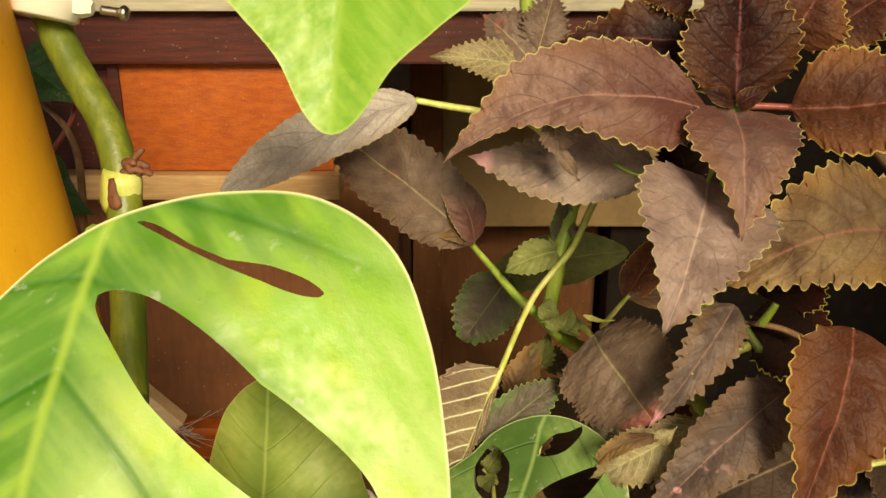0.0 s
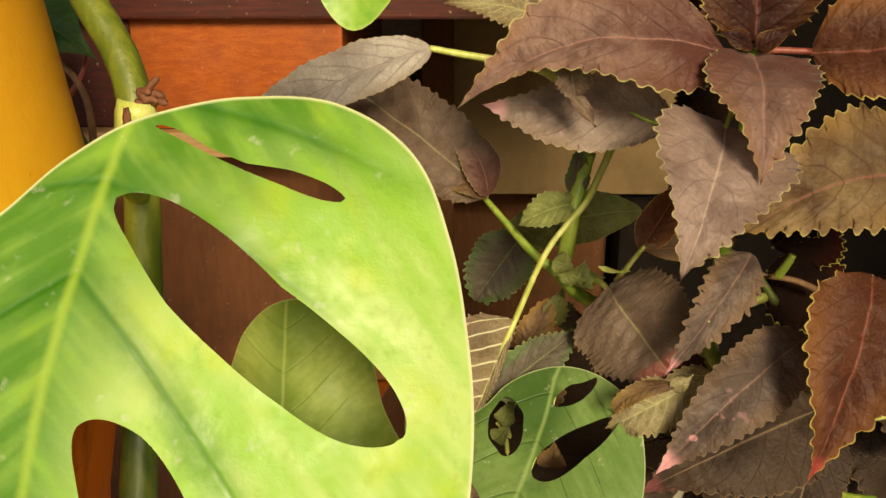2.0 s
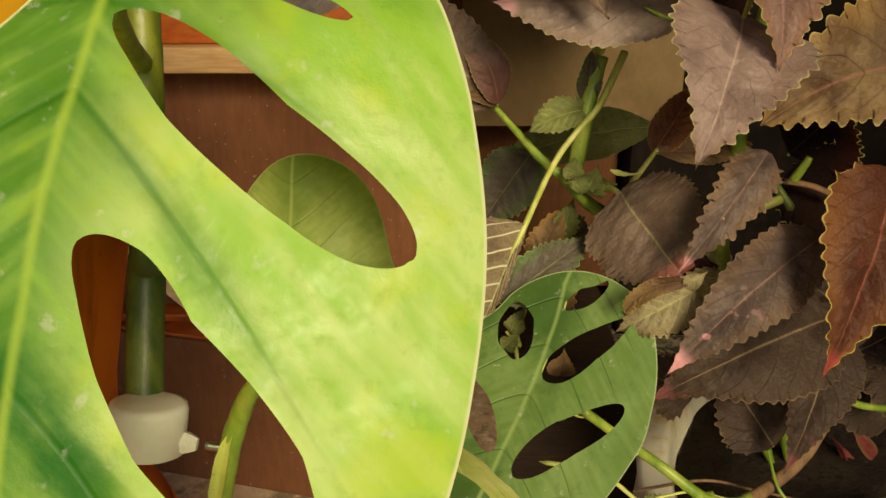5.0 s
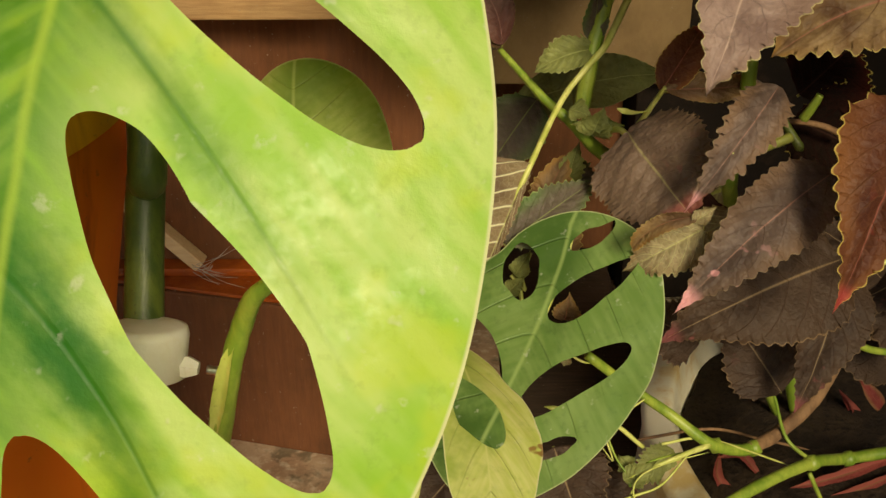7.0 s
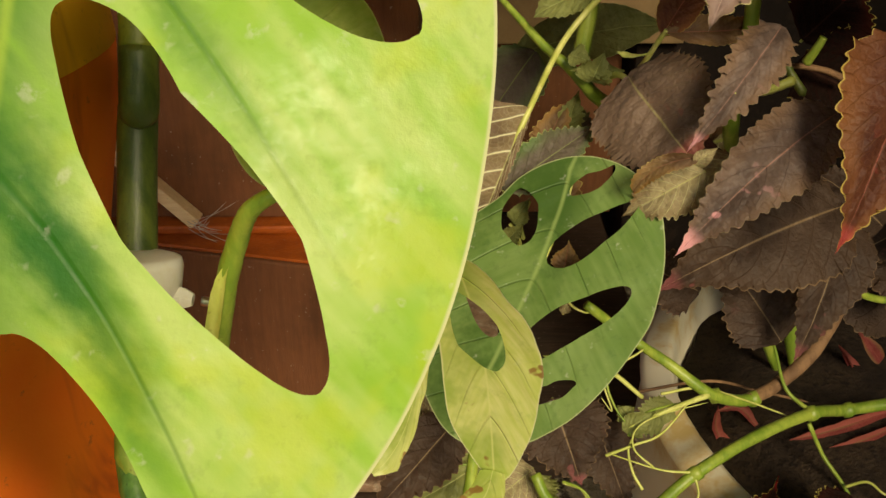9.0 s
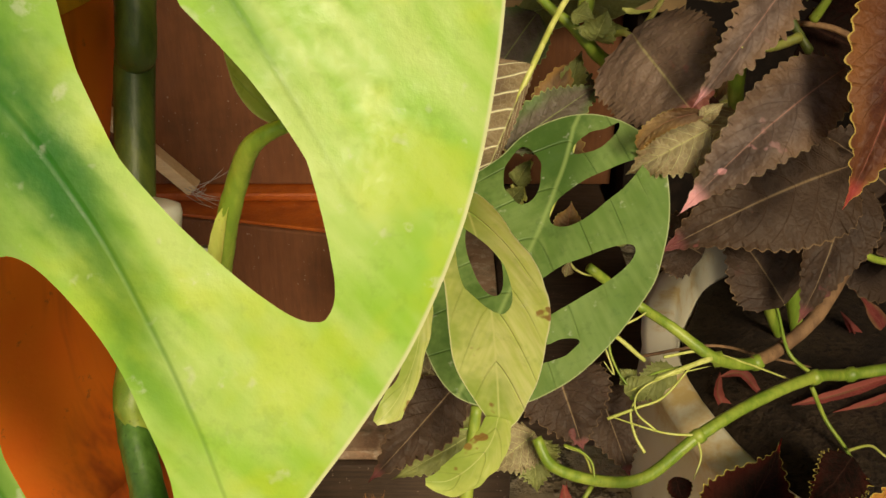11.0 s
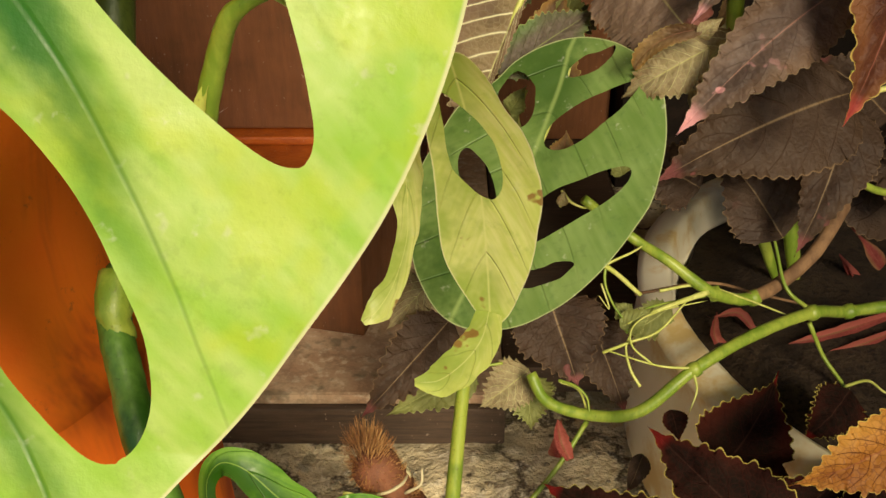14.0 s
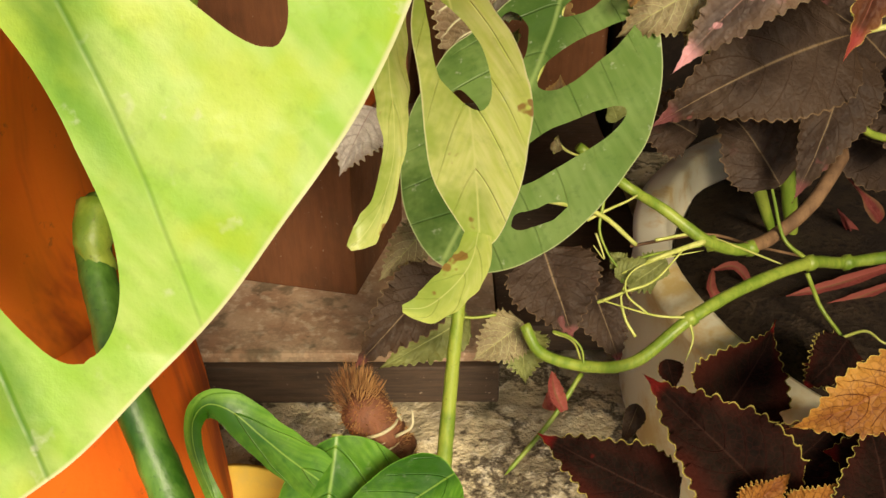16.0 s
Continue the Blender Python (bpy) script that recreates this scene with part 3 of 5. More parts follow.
def strap(parent, points, widths, material, face=TOWARD, fold=0.2, ripple=0.0, seed=0, label="", name="lobe", steps=7):
    """A long limp strip of leaf along a bent line, with its own width at each point."""
    path = spline([Vector(p) for p in points], steps)
    n = len(path)
    across = (-1, -0.8, -0.5, -0.2, 0, 0.2, 0.5, 0.8, 1)
    verts, uvs = [], []
    for i, p in enumerate(path):
        f = i / (n - 1)
        q = f * (len(widths) - 1)
        a = min(int(q), len(widths) - 2)
        hw = 0.5 * (widths[a] + (widths[a + 1] - widths[a]) * (q - a))
        along = (path[min(i + 1, n - 1)] - path[max(i - 1, 0)]).normalized()
        up = Vector(face)
        up = (up - along * up.dot(along)).normalized()
        out = up.cross(along)
        for v in across:
            w = v * hw * (1 + ripple * noise.noise((f * 11, seed + (4 if v > 0 else 0), 0)))
            verts.append(p + out * w + up * (fold * abs(v) ** 1.5 * hw + ripple * 0.004 * v * noise.noise((f * 8, seed, 7))))
            uvs.append((0.2 + 0.7 * f, 0.6 * v))
    m = len(across)
    faces = [(i * m + j, i * m + j + 1, (i + 1) * m + j + 1, (i + 1) * m + j) for i in range(n - 1) for j in range(m - 1)]
    mesh = bpy.data.meshes.new(name)
    mesh.from_pydata(verts, [], faces)
    layer = mesh.uv_layers.new(name="UVMap")
    layer.data.foreach_set("uv", [c for g in faces for q in g for c in uvs[q]])
    return part(name, mesh, material, parent, label)


def shoot(parent, points, r0, r1, material=STEM, name="stem", label="", sides=8, seed=0, flat=1.0, wobble=0.04):
    return part(name, tube(points, r0, r1, sides, 7, wobble, seed, flat), material, parent, label)


def hole(x, y, h):
    """How far points lie outside a slit from one end to the other, with its own half widths on either side of that line."""
    x0, y0, x1, y1, up, low = h
    dx, dy = x1 - x0, y1 - y0
    ln = math.hypot(dx, dy)
    u = ((x - x0) * dx + (y - y0) * dy) / ln ** 2
    w = ((x - x0) * -dy + (y - y0) * dx) / ln
    t = np.clip(u, 0, 1)
    cap = 2 * np.sqrt(t * (1 - t))
    at = np.linspace(0.1, 0.9, len(up))
    out = np.maximum(w - cap * np.interp(t, at, up), cap * np.interp(t, at, low) - w)
    return np.where((u < 0) | (u > 1), np.hypot((u - t) * ln, w), out)


def cut_leaf(parent, base, ex, ez, centre, radii, holes, length, material, step=0.16, fold=0.10, sag=0.0, wave=0.10, seed=0, label="", roll=0.0, ribbed=True, sway=0.0, arch=(0.0, 0.0, 16.0)):
    """A large leaf with holes, in centimetres about its base: outline by radius over the turn about a centre, slits cut out of it."""
    ex = Vector(ex).normalized()
    ez = Vector(ez)
    ez = (ez - ex * ez.dot(ex)).normalized()
    ey = ez.cross(ex)
    cx, cy = centre
    top = max(radii) + 0.5
    xs, ys = np.arange(cx - top, cx + top, step), np.arange(cy - top, cy + top, step)
    gx, gy = np.meshgrid(xs, ys, indexing="ij")
    r, a = np.hypot(gx - cx, gy - cy), np.degrees(np.arctan2(gy - cy, gx - cx)) % 360
    n = len(radii)
    q = a / (360 / n)
    i = np.floor(q).astype(int) % n
    t = q - np.floor(q)
    rad = np.array(radii)
    p0, p1, p2, p3 = rad[(i - 1) % n], rad[i], rad[(i + 1) % n], rad[(i + 2) % n]
    edge = 0.5 * (2 * p1 + (p2 - p0) * t + (2 * p0 - 5 * p1 + 4 * p2 - p3) * t ** 2 + (3 * p1 - p0 - 3 * p2 + p3) * t ** 3)
    field = (edge - r) * 0.9
    outer = field.copy()
    for h in holes:
        field = np.minimum(field, hole(gx, gy, h))
    verts, depth, where, faces, corner = [], [], {}, [], {}

    def grid_vert(i, j):
        if (i, j) not in corner:
            corner[i, j] = len(verts)
            verts.append((gx[i, j], gy[i, j])), depth.append(outer[i, j])
        return corner[i, j]

    def cut_vert(p, q):
        key = (p, q) if p < q else (q, p)
        if key not in where:
            (a, b) = key
            f = field[a] / (field[a] - field[b])
            where[key] = len(verts)
            verts.append((gx[a] + f * (gx[b] - gx[a]), gy[a] + f * (gy[b] - gy[a]))), depth.append(outer[a] + f * (outer[b] - outer[a]))
        return where[key]

    for i in range(len(xs) - 1):
        for j in range(len(ys) - 1):
            cell = ((i, j), (i + 1, j), (i + 1, j + 1), (i, j + 1))
            good = [field[c] > 0 for c in cell]
            if all(good):
                faces.append([grid_vert(*c) for c in cell])
            elif any(good):
                poly = []
                for k in range(4):
                    c, d = cell[k], cell[(k + 1) % 4]
                    if good[k]:
                        poly.append(grid_vert(*c))
                    if good[k] != good[(k + 1) % 4]:
                        poly.append(cut_vert(c, d))
                if len(set(poly)) >= 3:
                    faces.append(poly)
    rng = random.Random(seed)
    o = rng.uniform(0, 40)
    base = Vector(base)
    half = max(abs(cy) + min(radii), 1.0)

    def bowed(x):
        return sway * (1 - math.exp(-max(x, 0.0) / 3.0))

    def place(x, y0):
        y = y0 - bowed(x)
        z = fold * abs(y) + wave * (noise.noise((x * 0.33, y * 0.33, o)) + 0.4 * noise.noise((x * 0.9, y * 0.9, o))) - sag * (x / length) ** 2 * length
        z += 0.0009 * length * math.sin(2 * math.pi * (5 * x / length - 1.9 * (abs(y) / half) ** 1.3)) - roll * y * y
        z += arch[0] + arch[1] * math.sin(math.pi * min(max(x, -2.0), 18.0) / arch[2])
        return base + (ex * x + ey * y0 + ez * z) * 0.01

    mesh = bpy.data.meshes.new("blade")
    mesh.from_pydata([place(*p) for p in verts], [], faces)
    layer = mesh.uv_layers.new(name="UVMap")
    layer.data.foreach_set("uv", [c for f in faces for q in f for c in (verts[q][0] / length, (verts[q][1] - bowed(verts[q][0])) / half)])
    att = mesh.attributes.new("rim", "FLOAT", "POINT")
    att.data.foreach_set("value", [max(0.0, 1.0 - d / (0.05 + 0.005 * length)) for d in depth])
    ob = part("leaf", mesh, material, parent, label)
    eps = 0.05
    mesh.normals_split_custom_set_from_vertices([(place(x + eps, y) - place(x - eps, y)).cross(place(x, y + eps) - place(x, y - eps)).normalized() for x, y in verts])
    if not ribbed:
        return ob
    rib = [place(length * f, bowed(length * f)) - ez * 0.0032 for f in (0.0, 0.15, 0.3, 0.5, 0.7, 0.9)]
    part("midrib", tube(rib, 0.0022, 0.0006, 6, 4, seed=seed), STEM_PALE, ob)
    return ob


# ---- the setting ----
def ground_sheet():
    bm = bmesh.new()
    n = 70
    grid = [[bm.verts.new((-0.7 + 1.5 * i / n, -0.2 + 1.1 * j / n, 0.006 * noise.noise((i * 0.21, j * 0.21, 0)) + 0.004 * noise.noise((i * 0.7, j * 0.7, 4)) - 0.006)) for j in range(n + 1)] for i in range(n + 1)]
    for i in range(n):
        for j in range(n):
            bm.faces.new((grid[i][j], grid[i + 1][j], grid[i + 1][j + 1], grid[i][j + 1]))
    rim = [bm.verts.new(p) for p in ((-60, -60, -0.008), (60, -60, -0.008), (60, 60, -0.008), (-60, 60, -0.008))]
    ring = [grid[0][0], grid[n][0], grid[n][n], grid[0][n]]
    sides = [[grid[i][0] for i in range(n + 1)], [grid[n][j] for j in range(n + 1)], [grid[n - i][n] for i in range(n + 1)], [grid[0][n - j] for j in range(n + 1)]]
    for k in range(4):
        bm.faces.new([rim[k], rim[(k + 1) % 4]] + sides[k][::-1]).material_index = 1
    return bm


ground = single("ground", ground_sheet(), CONCRETE, "rough grey and tan weathered concrete ground", "ground", kind="structure")
ground.data.materials.append(OUTER_GROUND)     # unseen dark ground round the concrete, added to cut bounce light
single("wall_back", board(-3.0, 3.0, 1.10, 1.25, -0.02, 2.6, 0.004), WALL_PALE, "pale plastered wall behind the cabinet", "wall", kind="structure", smooth=False)
# unseen wall, added to block sun and sky from the right
single("wall_side", board(0.64, 0.79, -0.85, 1.09, -0.02, 2.6, 0.004), WALL_SHADE, "unseen side wall added to shade the right-hand leaves", "wall", kind="structure", smooth=False)

# dark sheet put where the open space only lies in deep shade
single("wall_recess", board(0.165, 0.635, 0.86, 0.98, -0.02, 2.0, 0.004), WALL_SHADE, "near-black sheet standing in for deep shade beside the cabinet", "wall", kind="structure", smooth=False)
# unseen roof, added to cut skylight and deepen the shadows
single("roof", board(-1.6, 0.635, -0.45, 1.095, 1.30, 1.36, 0.004), WOOD_BROWN, "unseen boarded roof added to block skylight", "roof", kind="structure", smooth=False)

# ---- cabinet ----
cabinet = thing("wooden_cabinet", (-0.10, 0.72, 0.0), "red-brown varnished wooden cabinet standing on a worn base board", "cabinet")
part("base_board", board(-0.60, 0.030, 0.467, 0.95, 0.008, 0.032, 0.003), WOOD_BASE, cabinet, "worn dusty base board", False)
part("base_edge", board(-0.60, 0.030, 0.460, 0.4665, -0.004, 0.026, 0.002), WOOD_EDGE, cabinet, "dark front edge of the base", False)
part("lower_box", swung(board(-0.36, -0.0675, 0.534, 0.650, 0.032, 0.1545, 0.002), (-0.0675, 0.534, 0.0), -14.0), WOOD_BROWN, cabinet, "brown lower drawer box standing askew", False)
# box top: light falling on the brown wood is painted as orange
part("drawer_top", swung(board(-0.36, -0.0675, 0.536, 0.650, 0.1548, 0.1575, 0.001), (-0.0675, 0.534, 0.0), -14.0), WOOD_PANEL, cabinet, "top of the drawer box, orange from painted-in light", False)
# added dark sheet, stands in for shade on the floor behind the leaves
part("dark_floor", board(0.031, 0.150, 0.500, 0.95, 0.008, 0.030, 0.003), WOOD_EDGE, cabinet, "added dark boards in place of the floor's shade", False)
part("lower_trim", board(-0.36, -0.064, 0.586, 0.93, 0.158, 0.1645, 0.002), WOOD_PANEL, cabinet, "thin orange-brown strip", False)
part("middle_panel", board(-0.36, -0.030, 0.600, 0.93, 0.165, 0.345, 0.002), WOOD_BROWN, cabinet, "brown recessed panel", False)
part("brace", board(-0.283, -0.176, 0.586, 0.5995, 0.199, 0.208, 0.001, (0, 46, 0)), WOOD_BARE, cabinet, "pale bare wooden brace", False)
part("trim_strip", board(-0.36, -0.066, 0.568, 0.93, 0.3455, 0.362, 0.0015), WOOD_STRIP, cabinet, "pale bare wooden strip", False)
part("upper_panel", board(-0.203, -0.070, 0.576, 0.93, 0.3625, 0.432, 0.0015), WOOD_PANEL, cabinet, "orange-brown varnished panel", False)
part("stile", board(-0.36, -0.2035, 0.580, 0.93, 0.3625, 0.432, 0.0015), WOOD_RAIL, cabinet, "dark red stile", False)
part("divider", board(-0.2075, -0.2005, 0.5735, 0.60, 0.3625, 0.432, 0.001), WOOD_RAIL, cabinet, "dark upright strip", False)
part("top_rail", board(-0.42, 0.150, 0.566, 0.95, 0.4325, 0.4645, 0.002), WOOD_RAIL, cabinet, "dark red varnished rail", False)
part("top_board", board(-0.44, 0.160, 0.556, 0.97, 0.465, 0.480, 0.002), SHELF_TOP, cabinet, "dusty pale top board", False)
part("beige_panel", board(-0.029, 0.205, 0.842, 0.858, 0.2295, 0.432, 0.002), BEIGE, cabinet, "plain beige board", False)
part("back_panel", board(-0.36, 0.160, 0.90, 0.93, 0.0325, 0.2290, 0.002), WOOD_BROWN, cabinet, "brown back of the open space", False)
part("post", board(-0.028, 0.000, 0.800, 0.84, 0.0325, 0.4320, 0.002), WOOD_BROWN, cabinet, "brown post", False)

# ---- terracotta pot ----
clay_pot = thing("terracotta_pot", (-0.20, 0.30, 0.0), "tall orange terracotta pot with dark red stains", "pot")
part("stand", turned([(0.116, -0.004), (0.120, 0.01), (0.119, 0.08), (0.116, 0.14), (0.112, 0.18), (0.108, 0.205), (0.105, 0.214), (0.060, 0.214)], (-0.220, 0.270, 0.0), 72, uneven=0.012), CLAY, clay_pot, "wide clay foot of the pot")
part("vessel", turned([(0.062, 0.2145), (0.1045, 0.2145), (0.098, 0.222), (0.091, 0.231), (0.087, 0.245), (0.086, 0.27), (0.089, 0.295), (0.095, 0.325), (0.101, 0.350), (0.104, 0.3715), (0.070, 0.3715)], (-0.220, 0.270, 0.0), 72, uneven=0.012, seed=5), CLAY, clay_pot, "orange clay vessel with a narrow waist")
part("neck", turned([(0.070, 0.372), (0.104, 0.372), (0.102, 0.395), (0.096, 0.44), (0.0893, 0.50), (0.087, 0.56), (0.087, 0.60), (0.082, 0.602), (0.078, 0.59)], (-0.220, 0.270, 0.0), 72, uneven=0.012, seed=5), CLAY_LIT, clay_pot, "upper part of the pot, yellowed by painted-in light")

# ---- white pot ----
white_pot = thing("white_pot", (0.348, 0.452, 0.0), "large white glazed flower pot with a rust-stained rim", "pot")
part("body", turned([(0.232, 0.0), (0.238, 0.004), (0.238, 0.05), (0.236, 0.098), (0.238, 0.104), (0.2385, 0.108), (0.234, 0.1110), (0.222, 0.1145), (0.2185, 0.1135), (0.2165, 0.106), (0.208, 0.07)], (0.348, 0.452, 0.0), 72, uneven=0.01), POT_WHITE, white_pot)
part("soil", turned([(0.2095, 0.084), (0.2110, 0.090), (0.15, 0.101), (0.02, 0.104)], (0.348, 0.452, 0.0), 40, uneven=0.06, seed=3), SOIL, white_pot, "dark moist potting soil")

# ---- the big lime leaf and its climber ----
climber = thing("monstera_vine", (-0.12, 0.30, 0.0), "climbing swiss cheese plant with holed lime green leaves", "houseplant")
big = cut_leaf(climber, (-0.0730, 0.1879, 0.4643), (-0.1135, -0.4726, -0.8739), (0.0000, -0.8796, 0.4757), (9.5, 0.5),
               (12.0, 11.0, 9.72, 8.87, 8.2, 7.82, 7.62, 7.5, 7.5, 7.6, 7.82, 8.22, 8.78, 9.48, 10.4, 11.3, 11.4, 10.75, 9.92, 8.9,
                7.84, 7.5, 7.4, 7.4, 7.45, 7.5, 7.6, 7.7, 7.85, 8.0, 8.2, 8.5, 8.8, 9.2, 9.9, 11.0),
               ((-0.16, 0.50, 1.0, 4.85, (0.15, -0.04, -0.06, 0.18, 0.29), (-0.11, -0.18, -0.22, -0.24, -0.33)),
                (1.6, 0.12, 5.8, 6.7, (1.08, 0.95, 0.78, 0.88, 1.03), (-0.81, -1.03, -1.07, -1.15, -1.34)),
                (6.2, 0.4, 12.65, 5.6, (1.40, 1.02, 1.26, 1.44, 1.20), (-0.98, -1.21, -1.32, -1.17, -1.03)),
                (12.15, 0.0, 18.3, 2.7, (1.18, 1.28, 1.34, 1.5, 1.58), (-0.86, -1.11, -1.26, -1.2, -1.09)),
                (4.3, -3.1, 6.5, -5.8, (0.45, 0.5, 0.55, 0.5, 0.5), (-0.45, -0.5, -0.55, -0.5, -0.5)), (8.5, -1.9, 11.5, -5.6, (0.7, 0.8, 0.8, 0.7, 0.6), (-0.7, -0.8, -0.8, -0.7, -0.6))),
               21.5, MONSTERA, step=0.09, fold=0.0, wave=0.14, seed=2, sway=-0.55, roll=0.019, arch=(-0.45, 1.15, 16.0), label="large lime green leaf with long holes")
part("petiole", tube([(-0.0822, 0.2062, 0.4546), (-0.0895, 0.2239, 0.4453), (-0.0965, 0.2501, 0.4305), (-0.1049, 0.2875, 0.4141)], 0.0026, 0.0034, 8, 6, seed=4), STEM, climber)
over = cut_leaf(climber, (-0.0145, 0.2192, 0.5849), (-0.0803, -0.3118, -0.9467), (0.0490, -0.8442, 0.5339), (5.0, 0.0),
                (5.7, 4.45, 3.98, 3.85, 3.6, 3.6, 3.7, 3.8, 4.0, 4.4, 4.9, 5.1, 4.85, 5.1, 4.9, 4.4, 4.0, 3.8, 3.7, 3.6, 3.6, 3.85, 3.98, 4.45),
                (), 10.1, MONSTERA_PALE, step=0.16, fold=0.16, wave=0.12, seed=5, label="pointed lime green leaf hanging from above")
shoot(climber, [(-0.1387, 0.3326, 0.5175), (-0.1327, 0.3199, 0.4928), (-0.1233, 0.3111, 0.4754), (-0.1122, 0.3027, 0.4592), (-0.1065, 0.2951, 0.4448), (-0.1039, 0.2861, 0.4243), (-0.1044, 0.2746, 0.3816), (-0.1040, 0.2702, 0.3714)], 0.0056, 0.0060, STEM_OLIVE, "main_stem", "thick yellow-green climbing stem", 14, 1, wobble=0.02)
shoot(climber, [(-0.1042, 0.2713, 0.3740), (-0.1044, 0.2643, 0.3579), (-0.1078, 0.2712, 0.3522), (-0.1082, 0.2593, 0.3272), (-0.1078, 0.2467, 0.3006), (-0.1070, 0.2637, 0.3019)], 0.0061, 0.0066, STEM_DARK, "main_stem", "dark green lower length of the stem", 14, 2, wobble=0.02)
part("node_sheath", turned([(0.0058, -0.008), (0.0066, -0.005), (0.0067, 0.002), (0.0059, 0.006)], (-0.1056, 0.2920, 0.4396), 20, (0, 8, 0), 0.10), STEM_PALE, climber, "pale ring of a leaf scar")
part("scar", tube([(-0.1068, 0.2867, 0.4439), (-0.1059, 0.2844, 0.4395), (-0.1051, 0.2832, 0.4347)], 0.0022, 0.0028, 8, 5, 0.15, 4, 0.4), HUSK, climber, "brown papery scar")
rng = random.Random(12)
for k in range(8):
    start = Vector((-0.1024, 0.2891, 0.4473)) + Vector((rng.uniform(-0.002, 0.003), rng.uniform(-0.002, 0.002), rng.uniform(-0.003, 0.003)))
    out = Vector((rng.uniform(0.5, 1.0), rng.uniform(-0.5, 0.1), rng.uniform(-0.25, 0.65))).normalized() * rng.uniform(0.0035, 0.0095)
    part("aerial_root", tube([start, start + out * 0.5 + Vector((0, 0, 0.0008)), start + out], 0.0018, 0.0009, 7, 4, 0.22, k), HUSK, climber, "stubby brown aerial root")
shoot(climber, [(-0.1110, 0.2383, 0.2614), (-0.1098, 0.2223, 0.2529), (-0.1041, 0.2092, 0.2390), (-0.0973, 0.1954, 0.2239), (-0.0850, 0.1801, 0.1963), (-0.0787, 0.1691, 0.1874)], 0.0050, 0.0062, STEM_LEAFY, "lower_stem", "dark green spotted lower stem", 12, 3)
part("sheath", tube([(-0.1088, 0.2307, 0.2642), (-0.1091, 0.2215, 0.2556), (-0.1067, 0.2181, 0.2451)], 0.0062, 0.0045, 10, 5, 0.1, 5), STEM, climber, "pale green leaf sheath")
shoot(climber, [(-0.0469, 0.1900, 0.3608), (-0.0520, 0.1900, 0.3583), (-0.0562, 0.1910, 0.3544), (-0.0603, 0.1950, 0.3459), (-0.0655, 0.1990, 0.3321), (-0.0703, 0.2030, 0.3156), (-0.0758, 0.2070, 0.2958), (-0.0850, 0.2180, 0.2700)], 0.0018, 0.0040, STEM, "petiole", "green petiole with an open sheath", 10, 6)
strap(climber, [(-0.0637, 0.1950, 0.3386), (-0.0660, 0.1958, 0.3335), (-0.0685, 0.1976, 0.3255), (-0.0714, 0.1996, 0.3150), (-0.0742, 0.2018, 0.3050)], (0.001, 0.003, 0.004, 0.004, 0.002), STEM_PALE, fold=0.6, ripple=0.1, seed=8, label="pale split sheath", name="sheath")
cut_leaf(climber, (-0.0480, 0.1915, 0.3600), (-0.005, 0.720, 0.840), (-0.20, -0.78, 0.62), (2.2, -0.3),
         (3.6, 3.5, 3.2, 2.8, 2.45, 2.2, 2.05, 1.95, 1.95, 2.0, 2.1, 2.2, 2.35, 3.0, 4.0, 4.4, 3.9, 3.1, 2.6, 2.4, 2.5, 2.8, 3.2, 3.5),
         (), 5.9, MONSTERA_MID, step=0.10, fold=0.05, wave=0.22, seed=9, roll=0.14, ribbed=False, label="rounded olive green leaf seen from behind")
cut_leaf(climber, (-0.0060, 0.1720, 0.3500), (0.1192, 0.2385, -0.9638), (-0.1952, -0.9462, -0.2582), (4.0, 0.2),
         (4.1, 3.05, 2.25, 1.76, 1.55, 1.45, 1.40, 1.42, 1.5, 1.75, 2.15, 2.8, 4.4, 3.2, 2.3, 1.7, 1.4, 1.28, 1.25, 1.32, 1.5, 1.85, 2.5, 3.25),
         ((0.9, -0.4, 4.35, 0.35, (0.3, 0.5, 0.6, 0.6, 0.62), (-0.3, -0.4, -0.58, -0.72, -0.62)),), 9.0, MONSTERA_YELLOW, step=0.08, fold=0.05, wave=0.10, seed=11, ribbed=False, sway=0.1, arch=(0.0, -0.8, 8.0), label="small yellow-green leaf with a torn brown hole")
strap(climber, [(0.004, 0.1899, 0.2768), (0.0027, 0.1908, 0.2689), (0.0001, 0.1907, 0.2633), (-0.0045, 0.1906, 0.2576), (-0.01, 0.1914, 0.2528), (-0.0162, 0.1921, 0.2519)], (0.007, 0.010, 0.011, 0.011, 0.009, 0.002), MONSTERA_YELLOW, ripple=0.10, seed=3, label="curled yellow leaf tip")
strap(climber, [(-0.0185, 0.199, 0.338), (-0.0182, 0.2, 0.3256), (-0.0181, 0.203, 0.3132), (-0.0175, 0.205, 0.3018), (-0.0183, 0.206, 0.2886), (-0.0223, 0.206, 0.2752), (-0.0266, 0.204, 0.2684), (-0.0308, 0.202, 0.2651)], (0.009, 0.010, 0.009, 0.0075, 0.0055, 0.0065, 0.008, 0.002), MONSTERA_YELLOW, ripple=0.25, seed=7, label="limp yellow leaf strip")
